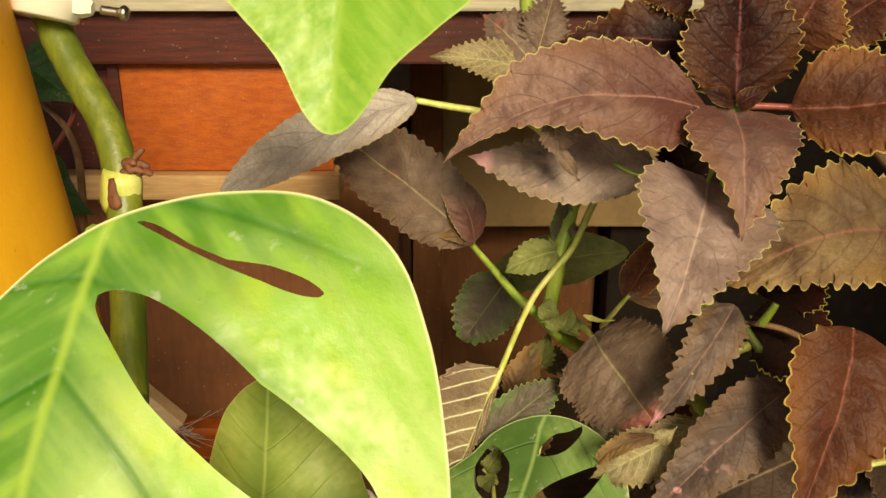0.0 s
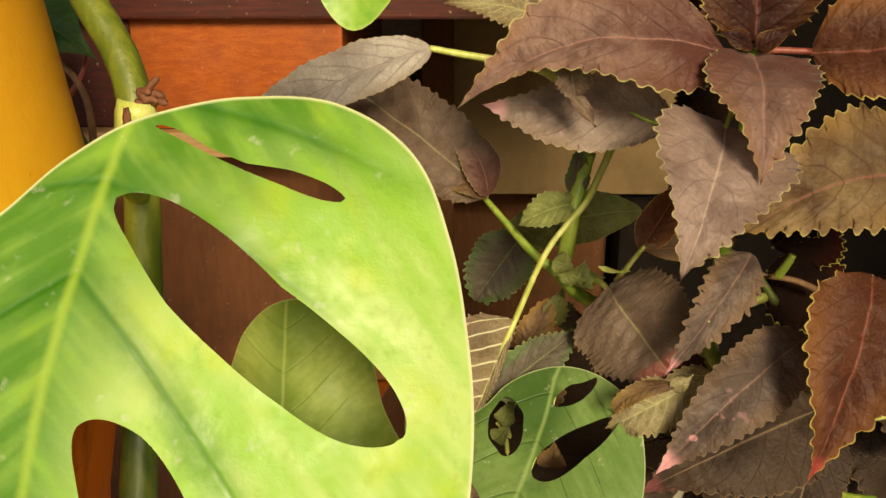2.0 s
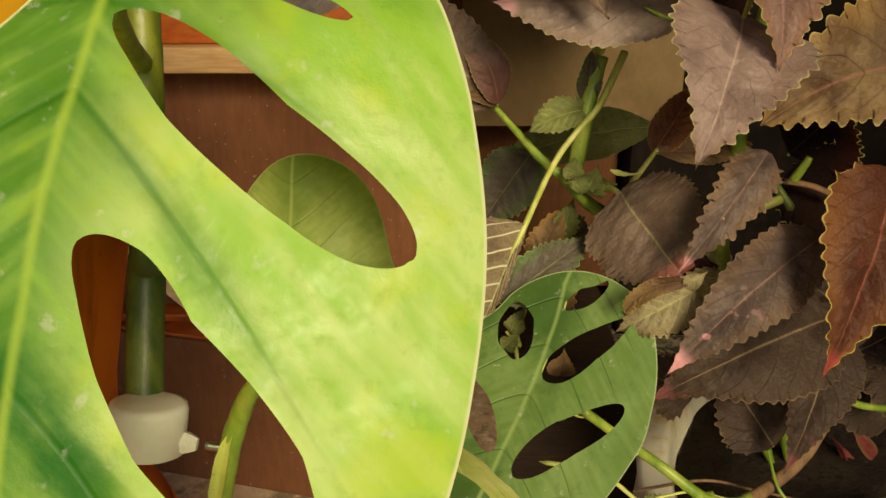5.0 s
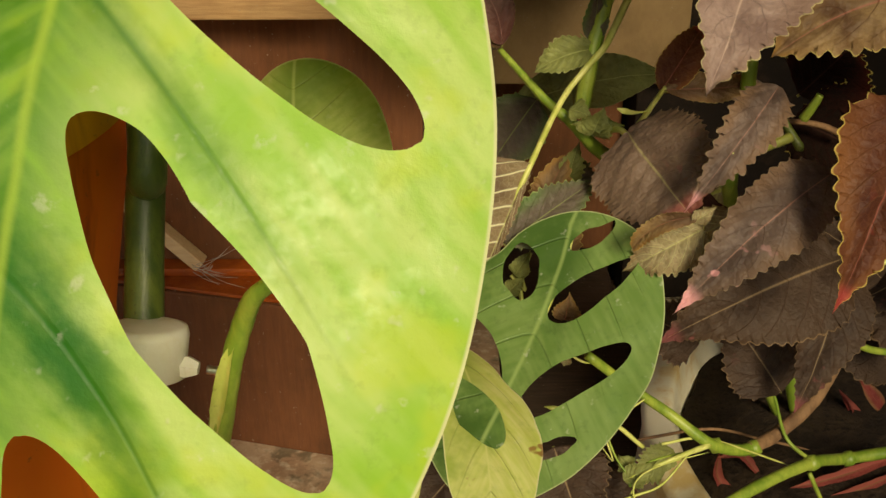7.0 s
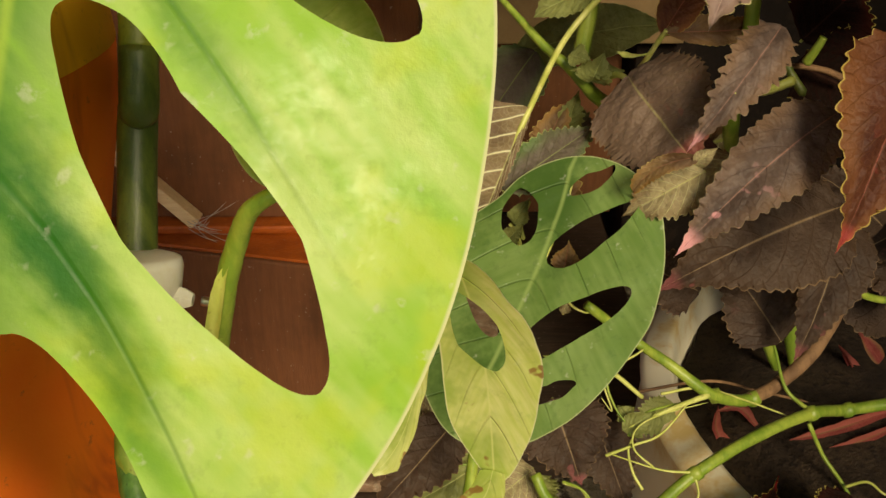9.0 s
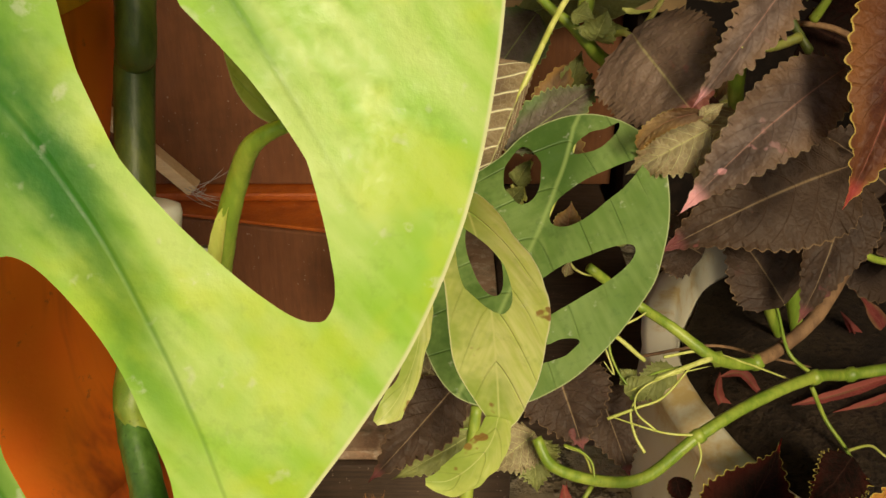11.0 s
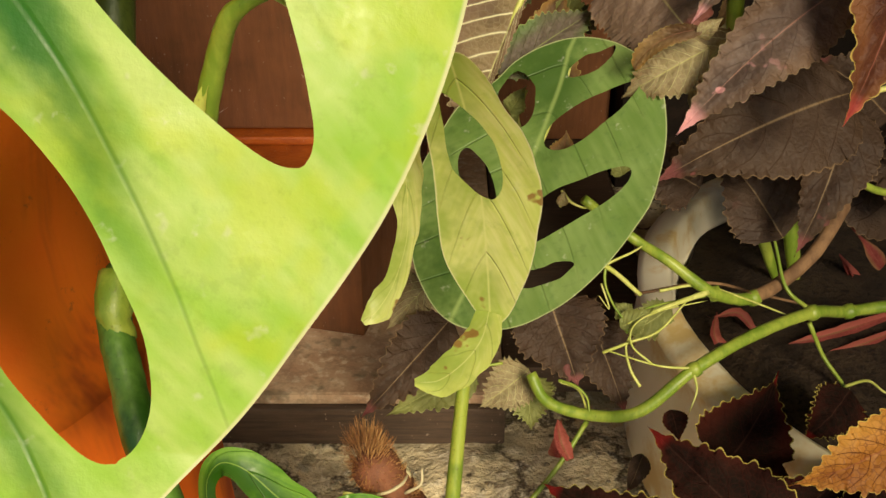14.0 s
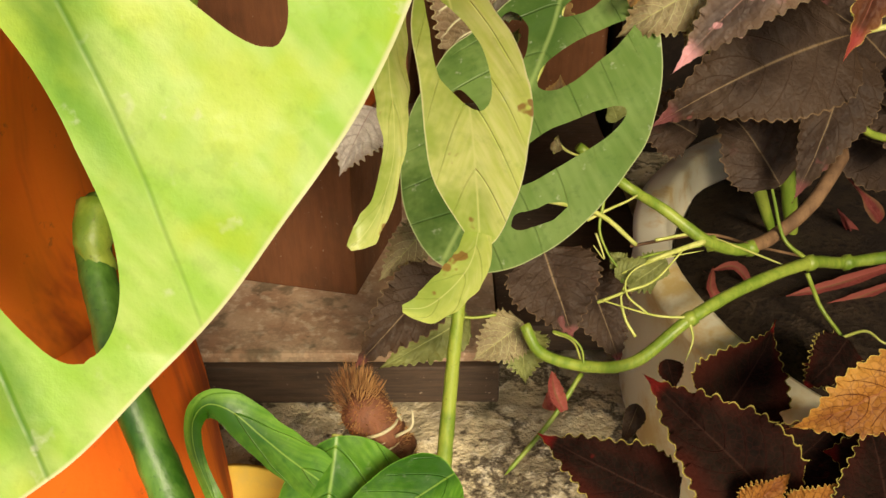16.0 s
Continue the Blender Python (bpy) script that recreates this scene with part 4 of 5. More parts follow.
small = cut_leaf(climber, (0.0473, 0.3938, 0.2843), (-0.4526, -0.6090, -0.6513), (-0.2870, -0.5921, 0.7530), (4.2, 0.9),
         (9.30, 8.97, 7.95, 6.88, 6.13, 5.72, 5.33, 5.18, 5.18, 5.34, 5.42, 5.35, 5.2, 4.95, 4.63, 4.3, 3.95, 4.1, 4.55, 4.85, 5.55, 6.42, 7.36, 8.45),
         ((1.68, -1.79, 4.36, -0.56, (0.79, 0.94, 0.86, 0.9, 0.95), (-0.7, -0.9, -0.88, -0.9, -0.6)), (4.69, 1.11, 0.56, 3.68, (1.02, 0.86, 0.8, 0.66, 0.57), (-1.05, -0.86, -0.70, -0.66, -0.57)),
          (9.31, 1.82, 4.45, 5.01, (1.08, 1.09, 1.03, 0.82, 0.73), (-0.82, -0.72, -0.67, -0.76, -0.82)), (10.9, 2.9, 9.2, 4.63, (0.7, 0.42, 0.33, 0.42, 0.38), (-0.45, -0.38, -0.38, -0.41, -0.26)),
          (5.99, -2.3, 8.72, 0.43, (0.54, 0.65, 0.66, 0.64, 0.62), (-0.78, -0.73, -0.69, -0.71, -0.74)), (1.2, 0.6, -0.9, 1.9, (0.55, 0.49, 0.45, 0.2, 0.1), (-0.37, -0.5, -0.53, -0.5, -0.5))),
         12.6, MONSTERA_DARK, step=0.09, fold=0.03, wave=0.14, seed=13, roll=0.008, sway=0.9, label="dark green leaf with rounded holes")
shoot(climber, [(0.0029, 0.3376, 0.1679), (-0.0002, 0.3288, 0.1429), (-0.0028, 0.3196, 0.1174), (-0.0059, 0.3061, 0.0845), (-0.0087, 0.2923, 0.0510)], 0.0028, 0.0042, STEM, "petiole", "ribbed green petiole", 10, 15)
cut_leaf(climber, (-0.0438, 0.2382, 0.1666), (-0.1059, -0.7177, -0.6882), (0.1061, -0.4850, 0.8680), (3.0, 0.5),
         (5.6, 5.2, 4.6, 4.0, 3.7, 3.5, 3.4, 3.3, 3.2, 3.1, 3.05, 3.05, 3.0, 2.9, 2.75, 2.6, 2.5, 2.4, 2.4, 2.5, 2.9, 3.5, 4.3, 5.1),
         (), 8.4, MONSTERA_DEEP, step=0.10, fold=-0.35, wave=0.30, seed=17, roll=0.05, label="glossy dark green draped leaf")
strap(climber, [(-0.0795, 0.2084, 0.1536), (-0.0854, 0.2152, 0.1613), (-0.0914, 0.2243, 0.1709), (-0.0933, 0.2336, 0.1768), (-0.0894, 0.2404, 0.1785), (-0.0814, 0.2420, 0.1734), (-0.0711, 0.2370, 0.1667), (-0.0598, 0.2303, 0.1612), (-0.0494, 0.2245, 0.1572)], (0.006, 0.0055, 0.006, 0.010, 0.015, 0.017, 0.016), MONSTERA_DEEP, ripple=0.2, fold=-0.3, seed=19, label="dark green lobe arching over")
cut_leaf(climber, (-0.0015, 0.2236, 0.1612), (-0.8403, -0.4523, -0.2989), (0.1003, -0.3389, 0.9355), (2.6, 0.0),
         (3.0, 2.6, 2.0, 1.6, 1.45, 1.4, 1.4, 1.5, 1.7, 2.0, 2.4, 2.6, 2.6, 2.6, 2.4, 2.0, 1.7, 1.5, 1.4, 1.4, 1.45, 1.6, 2.0, 2.6),
         (), 5.4, MONSTERA_DEEP, step=0.11, fold=0.1, wave=0.15, seed=23, label="small smooth green leaf")

# ---- coleus ----
coleus = thing("coleus_plant", (0.24, 0.50, 0.088), "coleus with purple-brown toothed leaves edged in yellow", "houseplant")
# crown
coleus_leaf(coleus, (0.1148, 0.3990, 0.4412), (-0.0010, 0.3925, 0.4205), 0.046, COLEUS, side=-0.115, puff=1.2, seed=1, teeth=17, tooth=0.0050, fold=0.18, broad=0.62, taper=1.55, lop=-0.6, label="long purple-brown leaf")
coleus_leaf(coleus, (0.1287, 0.4063, 0.4443), (0.1285, 0.4202, 0.5084), 0.048, COLEUS_RED, puff=1.5, seed=2, bend=0.05, teeth=14, tooth=0.0052, taper=1.5, label="dark upright red-brown leaf")
coleus_leaf(coleus, (0.1276, 0.3997, 0.4412), (0.1226, 0.3545, 0.3986), 0.047, COLEUS, puff=1.3, seed=3, bend=0.12, broad=0.42, taper=1.45, teeth=13, tooth=0.0052, label="pointed mauve-brown leaf")
coleus_leaf(coleus, (0.1537, 0.4050, 0.4411), (0.2278, 0.3971, 0.4482), 0.048, COLEUS_MAROON, puff=1.5, seed=4, teeth=13, tooth=0.0052, side=-0.04)
coleus_leaf(coleus, (0.1257, 0.3976, 0.4442), (0.1070, 0.3963, 0.4518), 0.008, COLEUS_RED, seed=5, teeth=8, tooth=0.0008)
coleus_leaf(coleus, (0.1272, 0.3976, 0.4442), (0.1424, 0.3966, 0.4527), 0.009, COLEUS_RED, seed=6, teeth=8, tooth=0.0008)
coleus_leaf(coleus, (0.1172, 0.3950, 0.4106), (0.0890, 0.3320, 0.3670), 0.058, COLEUS_GREY, puff=1.0, seed=7, teeth=14, tooth=0.0050, bend=0.10, broad=0.45, taper=1.35, label="broad grey-mauve leaf with a pale midrib")
shoot(coleus, [(0.1234, 0.4080, 0.4158), (0.1200, 0.4000, 0.4130), (0.1160, 0.3920, 0.4098)], 0.0014, 0.0008, STEM_PALE, "petiole", seed=20)
coleus_leaf(coleus, (0.2238, 0.3922, 0.3797), (0.1246, 0.3679, 0.3721), 0.056, COLEUS_BRONZE, puff=1.4, seed=8, half=0.22, teeth=15, tooth=0.0064, side=-0.13, taper=1.0, broad=0.7, label="broad bronze leaf")
coleus_leaf(coleus, (0.1783, 0.3636, 0.3536), (0.1465, 0.3197, 0.2766), 0.048, COLEUS_MAROON, puff=1.4, seed=9, teeth=13, tooth=0.0060, broad=0.45, taper=1.5, label="bronze leaf with a red-spotted tip")
coleus_leaf(coleus, (0.1593, 0.3755, 0.3182), (0.0877, 0.3413, 0.2652), 0.033, COLEUS_ASH, seed=10, teeth=18, tooth=0.0036, taper=1.3, side=-0.04, label="dull purple leaf with a pink tip")
coleus_leaf(coleus, (0.1847, 0.4086, 0.2589), (0.0907, 0.3841, 0.2232), 0.058, COLEUS_SHADED, seed=11, teeth=20, tooth=0.0034, side=-0.03, label="broad leaf darkened by painted-in shade")
coleus_leaf(coleus, (0.1868, 0.4107, 0.2517), (0.1593, 0.3695, 0.1911), 0.036, COLEUS_SHADED, seed=12, teeth=18, tooth=0.0026, label="dark leaf with a pink-spotted edge")
coleus_leaf(coleus, (0.1652, 0.4045, 0.1826), (0.1332, 0.4336, 0.2206), 0.042, COLEUS_SHADED, seed=13)
coleus_leaf(coleus, (0.0760, 0.4240, 0.3207), (0.0999, 0.3850, 0.2940), 0.058, COLEUS_DIM, face=(-0.40, -0.80, 0.35), seed=14, bend=0.05, broad=0.40, taper=0.62, teeth=18, tooth=0.0034, fold=0.08, rib=STEM_PALE, label="dull brown leaf with a withered rim")
coleus_leaf(coleus, (0.0950, 0.3530, 0.3060), (0.0704, 0.3600, 0.2873), 0.0075, COLEUS_BRONZE, seed=45, teeth=13, tooth=0.0026, side=-0.12, broad=0.3, taper=0.4, fold=0.6, label="withered curled rim")
coleus_leaf(coleus, (0.0940, 0.3531, 0.3031), (0.1033, 0.3529, 0.3108), 0.007, COLEUS_BACK, seed=48, teeth=6, tooth=0.0008, label="dry yellow leaf tip")
coleus_leaf(coleus, (0.1036, 0.3697, 0.2931), (0.0685, 0.3715, 0.2701), 0.025, COLEUS_BACK, seed=46)
coleus_leaf(coleus, (0.1350, 0.3922, 0.3517), (0.0917, 0.3580, 0.3062), 0.022, COLEUS_ASH, seed=15, label="narrow grey-purple leaf with a pink tip")
coleus_leaf(coleus, (0.1226, 0.3854, 0.2932), (0.0835, 0.3874, 0.2645), 0.020, COLEUS_BACK, seed=16, label="curled olive leaf underside")
coleus_leaf(coleus, (0.1026, 0.4300, 0.4070), (0.0117, 0.4340, 0.4128), 0.037, COLEUS_SPOT, seed=17, side=0.04, lop=0.35, teeth=18, tooth=0.0036, broad=0.7, taper=1.2, label="grey-purple leaf with pink spots")
coleus_leaf(coleus, (0.0481, 0.4040, 0.4366), (0.0527, 0.4020, 0.4178), 0.015, COLEUS_DIM, seed=49, teeth=8, tooth=0.0020, fold=0.5, label="small shrivelled hanging leaf")
coleus_leaf(coleus, (0.0500, 0.4020, 0.4224), (0.0615, 0.4000, 0.4091), 0.007, COLEUS_DIM, seed=71, teeth=7, tooth=0.0008, fold=0.6, label="dangling withered leaf end")
shoot(coleus, [(0.0805, 0.4250, 0.4101), (0.0923, 0.4220, 0.4055), (0.0996, 0.4200, 0.4088)], 0.0008, 0.0014, STEM, "petiole", seed=18)
coleus_leaf(coleus, (-0.0126, 0.4459, 0.4360), (-0.1081, 0.4200, 0.3963), 0.028, COLEUS_SILVER, seed=18, side=-0.01, fold=0.2, taper=0.8, tooth=0.0016, teeth=20, label="silvery mauve arching leaf")
coleus_leaf(coleus, (0.0175, 0.4830, 0.3487), (-0.0644, 0.5070, 0.4090), 0.0447, COLEUS_DIM, seed=19, fold=0.30, teeth=18, tooth=0.0044, broad=0.55, taper=0.75, label="grey-brown folded leaf")
coleus_leaf(coleus, (0.0174, 0.4790, 0.3500), (-0.0293, 0.4890, 0.3636), 0.0138, COLEUS_BRONZE, seed=50, tooth=0.0012, fold=0.5, side=-0.05, broad=0.5, taper=0.8, label="turned-up brown leaf underside")
coleus_leaf(coleus, (0.0174, 0.4780, 0.3507), (-0.0023, 0.4890, 0.3859), 0.0195, COLEUS, seed=20, side=-0.10, tooth=0.0018, broad=0.5, taper=0.7, rib=STEM_BROWN, label="grey flap of the folded leaf")
coleus_leaf(coleus, (0.0351, 0.4418, 0.4530), (-0.0071, 0.4386, 0.4589), 0.017, COLEUS_BACK, seed=21, label="small pale leaf")
coleus_leaf(coleus, (0.0441, 0.4521, 0.4521), (0.0181, 0.4614, 0.4763), 0.030, COLEUS_DIM, seed=22)
coleus_leaf(coleus, (0.0454, 0.4536, 0.4559), (0.0550, 0.4658, 0.4878), 0.020, COLEUS_DIM, seed=23)
coleus_leaf(coleus, (0.1207, 0.4454, 0.4625), (0.0517, 0.4510, 0.4630), 0.036, COLEUS_RED, seed=24)
coleus_leaf(coleus, (0.1181, 0.4526, 0.4813), (0.0863, 0.4494, 0.4868), 0.020, COLEUS_RED, seed=25)
coleus_leaf(coleus, (0.1585, 0.4353, 0.4641), (0.1778, 0.4380, 0.4990), 0.038, COLEUS_MAROON, seed=26)
coleus_leaf(coleus, (0.1851, 0.4575, 0.4661), (0.2234, 0.4663, 0.4891), 0.034, COLEUS_MAROON, seed=27)
# near-black material stands in for the shade behind the crown
coleus_leaf(coleus, (0.1261, 0.4502, 0.3912), (0.1156, 0.4702, 0.4155), 0.030, COLEUS_DARK, seed=28)
# middle tangle
coleus_leaf(coleus, (0.0285, 0.4085, 0.3101), (0.0028, 0.3930, 0.2478), 0.056, COLEUS_RIB, seed=34, broad=0.40, taper=0.8, teeth=20, fold=0.1, half=0.9, puff=1.5, rib=STEM_PALE, label="pale ribbed leaf underside")
# two leaves given the near-black material in place of shade
coleus_leaf(coleus, (0.1661, 0.4538, 0.3170), (0.2117, 0.4451, 0.2943), 0.050, COLEUS_DARK, seed=42)
coleus_leaf(coleus, (0.1691, 0.4582, 0.3284), (0.2035, 0.4785, 0.3533), 0.050, COLEUS_DARK, seed=43)
coleus_leaf(coleus, (0.0450, 0.4237, 0.2489), (0.0538, 0.4379, 0.2777), 0.018, COLEUS_BRONZE, seed=44, teeth=7)
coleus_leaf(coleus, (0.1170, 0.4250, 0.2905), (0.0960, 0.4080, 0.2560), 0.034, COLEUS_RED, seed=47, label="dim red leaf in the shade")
# tangle of small growth
coleus_leaf(coleus, (0.0278, 0.5561, 0.2933), (0.1204, 0.5570, 0.3151), 0.034, COLEUS_GREEN, seed=30, teeth=16, tooth=0.0010, fold=0.10, bend=0.03, side=0.04, broad=0.7, taper=0.75, label="long smooth green leaf")
coleus_leaf(coleus, (0.0625, 0.4620, 0.3515), (0.0329, 0.4580, 0.3409), 0.017, COLEUS_GREEN, seed=31, teeth=9, tooth=0.0026, fold=0.5, side=-0.05, taper=1.0, label="curled green leaf with a pale edge")
coleus_leaf(coleus, (0.0621, 0.4640, 0.3481), (0.0563, 0.4620, 0.3597), 0.007, COLEUS_GREEN, seed=32, teeth=7, tooth=0.0012)
coleus_leaf(coleus, (0.0634, 0.4630, 0.3495), (0.0673, 0.4620, 0.3573), 0.006, COLEUS_GREEN, seed=33, teeth=7, tooth=0.0012)
coleus_leaf(coleus, (0.0628, 0.4660, 0.3548), (0.0644, 0.4660, 0.3810), 0.012, COLEUS_MIX, seed=36, teeth=8, tooth=0.0014, broad=0.5, taper=0.8, label="dark olive young leaf")
coleus_leaf(coleus, (0.0429, 0.5520, 0.2994), (0.0124, 0.5450, 0.2558), 0.040, COLEUS_MIX, seed=37, teeth=12, tooth=0.0040, broad=0.5, taper=0.9, label="grey-green toothed leaf")
coleus_leaf(coleus, (0.0169, 0.4020, 0.2700), (0.0640, 0.4300, 0.2938), 0.024, COLEUS_MIX, seed=35, teeth=15, tooth=0.0030, fold=0.3, taper=1.2, label="green leaf with a purple middle")
coleus_leaf(coleus, (0.0381, 0.4680, 0.2583), (0.0537, 0.4750, 0.2903), 0.018, COLEUS_BRONZE, seed=38, teeth=8, tooth=0.0030, taper=0.9, label="olive leaf with an orange edge")
coleus_leaf(coleus, (0.0539, 0.4750, 0.2735), (0.0611, 0.4780, 0.2978), 0.013, COLEUS_GREEN, seed=39, teeth=7, tooth=0.0028, fold=0.5)
coleus_leaf(coleus, (0.0552, 0.4820, 0.2731), (0.0772, 0.5000, 0.2674), 0.014, COLEUS_MIX, seed=72, teeth=6, tooth=0.0030, fold=0.5)
coleus_leaf(coleus, (0.0500, 0.4400, 0.2793), (0.0566, 0.4340, 0.2748), 0.007, COLEUS_BRONZE, seed=73, teeth=6, tooth=0.0012)
coleus_leaf(coleus, (0.0514, 0.4520, 0.3234), (0.0630, 0.4460, 0.3205), 0.011, COLEUS_GREEN, seed=74, teeth=6, tooth=0.0022, fold=0.5)
coleus_leaf(coleus, (0.0630, 0.4500, 0.3101), (0.0680, 0.4440, 0.3271), 0.016, COLEUS_GREEN, seed=75, teeth=6, tooth=0.0030, fold=0.45)
coleus_leaf(coleus, (0.0662, 0.4500, 0.3137), (0.0771, 0.4400, 0.3189), 0.009, COLEUS_GREEN, seed=76, teeth=7, tooth=0.0016, fold=0.5)
coleus_leaf(coleus, (0.0613, 0.4520, 0.3134), (0.0522, 0.4460, 0.3175), 0.009, COLEUS_GREEN, seed=77, teeth=5, tooth=0.0016)
coleus_leaf(coleus, (0.0919, 0.4250, 0.3409), (0.1445, 0.4400, 0.3399), 0.014, COLEUS_BRONZE, seed=40, teeth=16, tooth=0.0016, fold=0.3, side=-0.04, taper=0.8, label="netted orange leaf underside")
coleus_leaf(coleus, (0.0914, 0.4270, 0.3392), (0.1123, 0.4400, 0.3695), 0.019, COLEUS_MAROON, seed=78, teeth=12, tooth=0.0018, fold=0.3, taper=0.9, label="folded red leaf")
coleus_leaf(coleus, (0.1430, 0.4850, 0.2730), (0.1236, 0.4550, 0.2331), 0.027, COLEUS_BACK, seed=79, teeth=12, tooth=0.0014, taper=0.8, label="pale olive leaf with a raised edge")
coleus_leaf(coleus, (0.1421, 0.4700, 0.2921), (0.1307, 0.4650, 0.2689), 0.007, COLEUS_BRONZE, seed=80, teeth=9, tooth=0.0022, fold=0.6)
strap(coleus, [(0.0702, 0.4220, 0.3325), (0.0736, 0.4210, 0.3314), (0.0769, 0.4180, 0.3316), (0.0799, 0.4140, 0.3331), (0.0839, 0.4110, 0.3349)], (0.001, 0.0030, 0.0022, 0.0010, 0.0006), STEM_PALE, fold=0.5, ripple=0.1, seed=21, label="curled pale leaf edge", name="leaf_edge")
coleus_leaf(coleus, (0.0230, 0.4118, 0.2482), (0.0307, 0.4130, 0.2618), 0.010, COLEUS_GREEN, seed=212, teeth=9, tooth=0.0020, fold=0.4, label="small crumpled young leaf")
coleus_leaf(coleus, (0.0196, 0.4080, 0.2405), (0.0278, 0.4074, 0.2503), 0.009, COLEUS_GREEN, seed=213, teeth=9, tooth=0.0020, fold=0.4, label="small crumpled young leaf")
coleus_leaf(coleus, (0.0488, 0.4065, 0.2250), (0.0510, 0.4084, 0.2403), 0.014, COLEUS_BRONZE, seed=214, teeth=9, tooth=0.0020, fold=0.4, label="small crumpled young leaf")
coleus_leaf(coleus, (0.0791, 0.4038, 0.2183), (0.0725, 0.4050, 0.2324), 0.010, COLEUS_GREEN, seed=215, teeth=9, tooth=0.0020, fold=0.4, label="small crumpled young leaf")
coleus_leaf(coleus, (0.0481, 0.3921, 0.2069), (0.0499, 0.3959, 0.2146), 0.005, COLEUS_BACK, seed=216, teeth=9, tooth=0.0020, fold=0.4, label="small crumpled young leaf")
for k, (a, b, c) in enumerate((((0.0213, 0.4163, 0.2460), (0.0257, 0.4138, 0.2408), (0.0271, 0.4088, 0.2304)), ((0.0315, 0.4215, 0.2563), (0.0271, 0.4164, 0.2460), (0.0285, 0.4126, 0.2382)), ((0.1261, 0.4620, 0.2701), (0.1391, 0.4740, 0.2692), (0.1518, 0.4830, 0.2696)), ((0.1537, 0.4800, 0.3055), (0.1604, 0.4800, 0.3062), (0.1689, 0.4800, 0.3068)))):
    shoot(coleus, [a, b, c], 0.0010, 0.0012, STEM_PALE, "petiole", seed=64 + k)
# dark leaves added before the far rim of the pot to hide its brightness
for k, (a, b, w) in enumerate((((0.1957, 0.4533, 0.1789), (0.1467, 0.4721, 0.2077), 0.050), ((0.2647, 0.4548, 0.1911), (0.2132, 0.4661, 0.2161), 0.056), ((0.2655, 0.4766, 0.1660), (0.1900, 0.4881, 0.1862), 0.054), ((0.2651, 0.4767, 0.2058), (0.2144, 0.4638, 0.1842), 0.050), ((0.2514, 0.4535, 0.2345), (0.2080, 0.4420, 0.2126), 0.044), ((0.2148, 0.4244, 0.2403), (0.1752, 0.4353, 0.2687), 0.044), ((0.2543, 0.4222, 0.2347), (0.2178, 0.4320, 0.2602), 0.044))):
    coleus_leaf(coleus, a, b, w, COLEUS_SHADED, seed=260 + k, label="added dark leaf with shade in its colour")
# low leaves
coleus_leaf(coleus, (-0.0057, 0.4000, 0.1361), (-0.0529, 0.3609, 0.0993), 0.032, COLEUS_SHADED, seed=50, fold=0.3, label="dark drooping leaf")
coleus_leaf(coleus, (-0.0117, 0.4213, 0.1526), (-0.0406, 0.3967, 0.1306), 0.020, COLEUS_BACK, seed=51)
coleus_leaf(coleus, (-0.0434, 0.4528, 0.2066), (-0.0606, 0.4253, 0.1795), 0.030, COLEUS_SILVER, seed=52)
coleus_leaf(coleus, (0.0466, 0.4058, 0.1456), (0.0621, 0.3777, 0.1073), 0.050, COLEUS_SHADED, seed=53, bend=0.03)
coleus_leaf(coleus, (0.0704, 0.4083, 0.1299), (0.0880, 0.3742, 0.0913), 0.032, COLEUS_SHADED, seed=54)
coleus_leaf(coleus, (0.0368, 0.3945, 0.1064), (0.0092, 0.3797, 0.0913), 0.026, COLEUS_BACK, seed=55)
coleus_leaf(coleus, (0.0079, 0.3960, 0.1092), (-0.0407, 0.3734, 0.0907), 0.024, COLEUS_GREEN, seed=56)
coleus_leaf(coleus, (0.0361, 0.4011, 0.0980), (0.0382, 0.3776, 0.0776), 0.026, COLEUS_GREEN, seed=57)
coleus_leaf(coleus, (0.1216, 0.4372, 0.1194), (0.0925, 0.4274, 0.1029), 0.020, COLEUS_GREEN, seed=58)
coleus_leaf(coleus, (0.1246, 0.4241, 0.2015), (0.0882, 0.4317, 0.2182), 0.036, COLEUS_SHADED, seed=59)

low_coleus = thing("coleus_plant", (0.20, 0.40, 0.09), "young coleus with near-black red leaves edged in yellow", "houseplant")
coleus_leaf(low_coleus, (0.1414, 0.2710, 0.0929), (0.0824, 0.3091, 0.1384), 0.045, COLEUS_DARK, seed=60, label="pointed near-black leaf with red flecks")
coleus_leaf(low_coleus, (0.1240, 0.3215, 0.1000), (0.1567, 0.3541, 0.1357), 0.048, COLEUS_DARK, taper=2.1, seed=61)
coleus_leaf(low_coleus, (0.1301, 0.2814, 0.0908), (0.1727, 0.3016, 0.1250), 0.042, COLEUS_DARK, seed=62)
coleus_leaf(low_coleus, (0.1844, 0.2745, 0.1677), (0.1297, 0.2617, 0.1464), 0.030, COLEUS_GOLD, seed=63, label="bronze leaf with a glowing yellow edge")
coleus_leaf(low_coleus, (0.1027, 0.2946, 0.0740), (0.0361, 0.3111, 0.1025), 0.036, COLEUS_DARK, seed=64)
coleus_leaf(low_coleus, (0.1383, 0.2584, 0.1011), (0.1596, 0.2625, 0.1177), 0.022, COLEUS_GOLD, seed=65)
coleus_leaf(low_coleus, (0.1172, 0.2602, 0.1042), (0.1365, 0.2642, 0.1208), 0.014, COLEUS_GOLD, seed=66)
coleus_leaf(low_coleus, (0.1944, 0.3574, 0.1213), (0.1719, 0.3447, 0.0997), 0.026, COLEUS_DARK, seed=67)
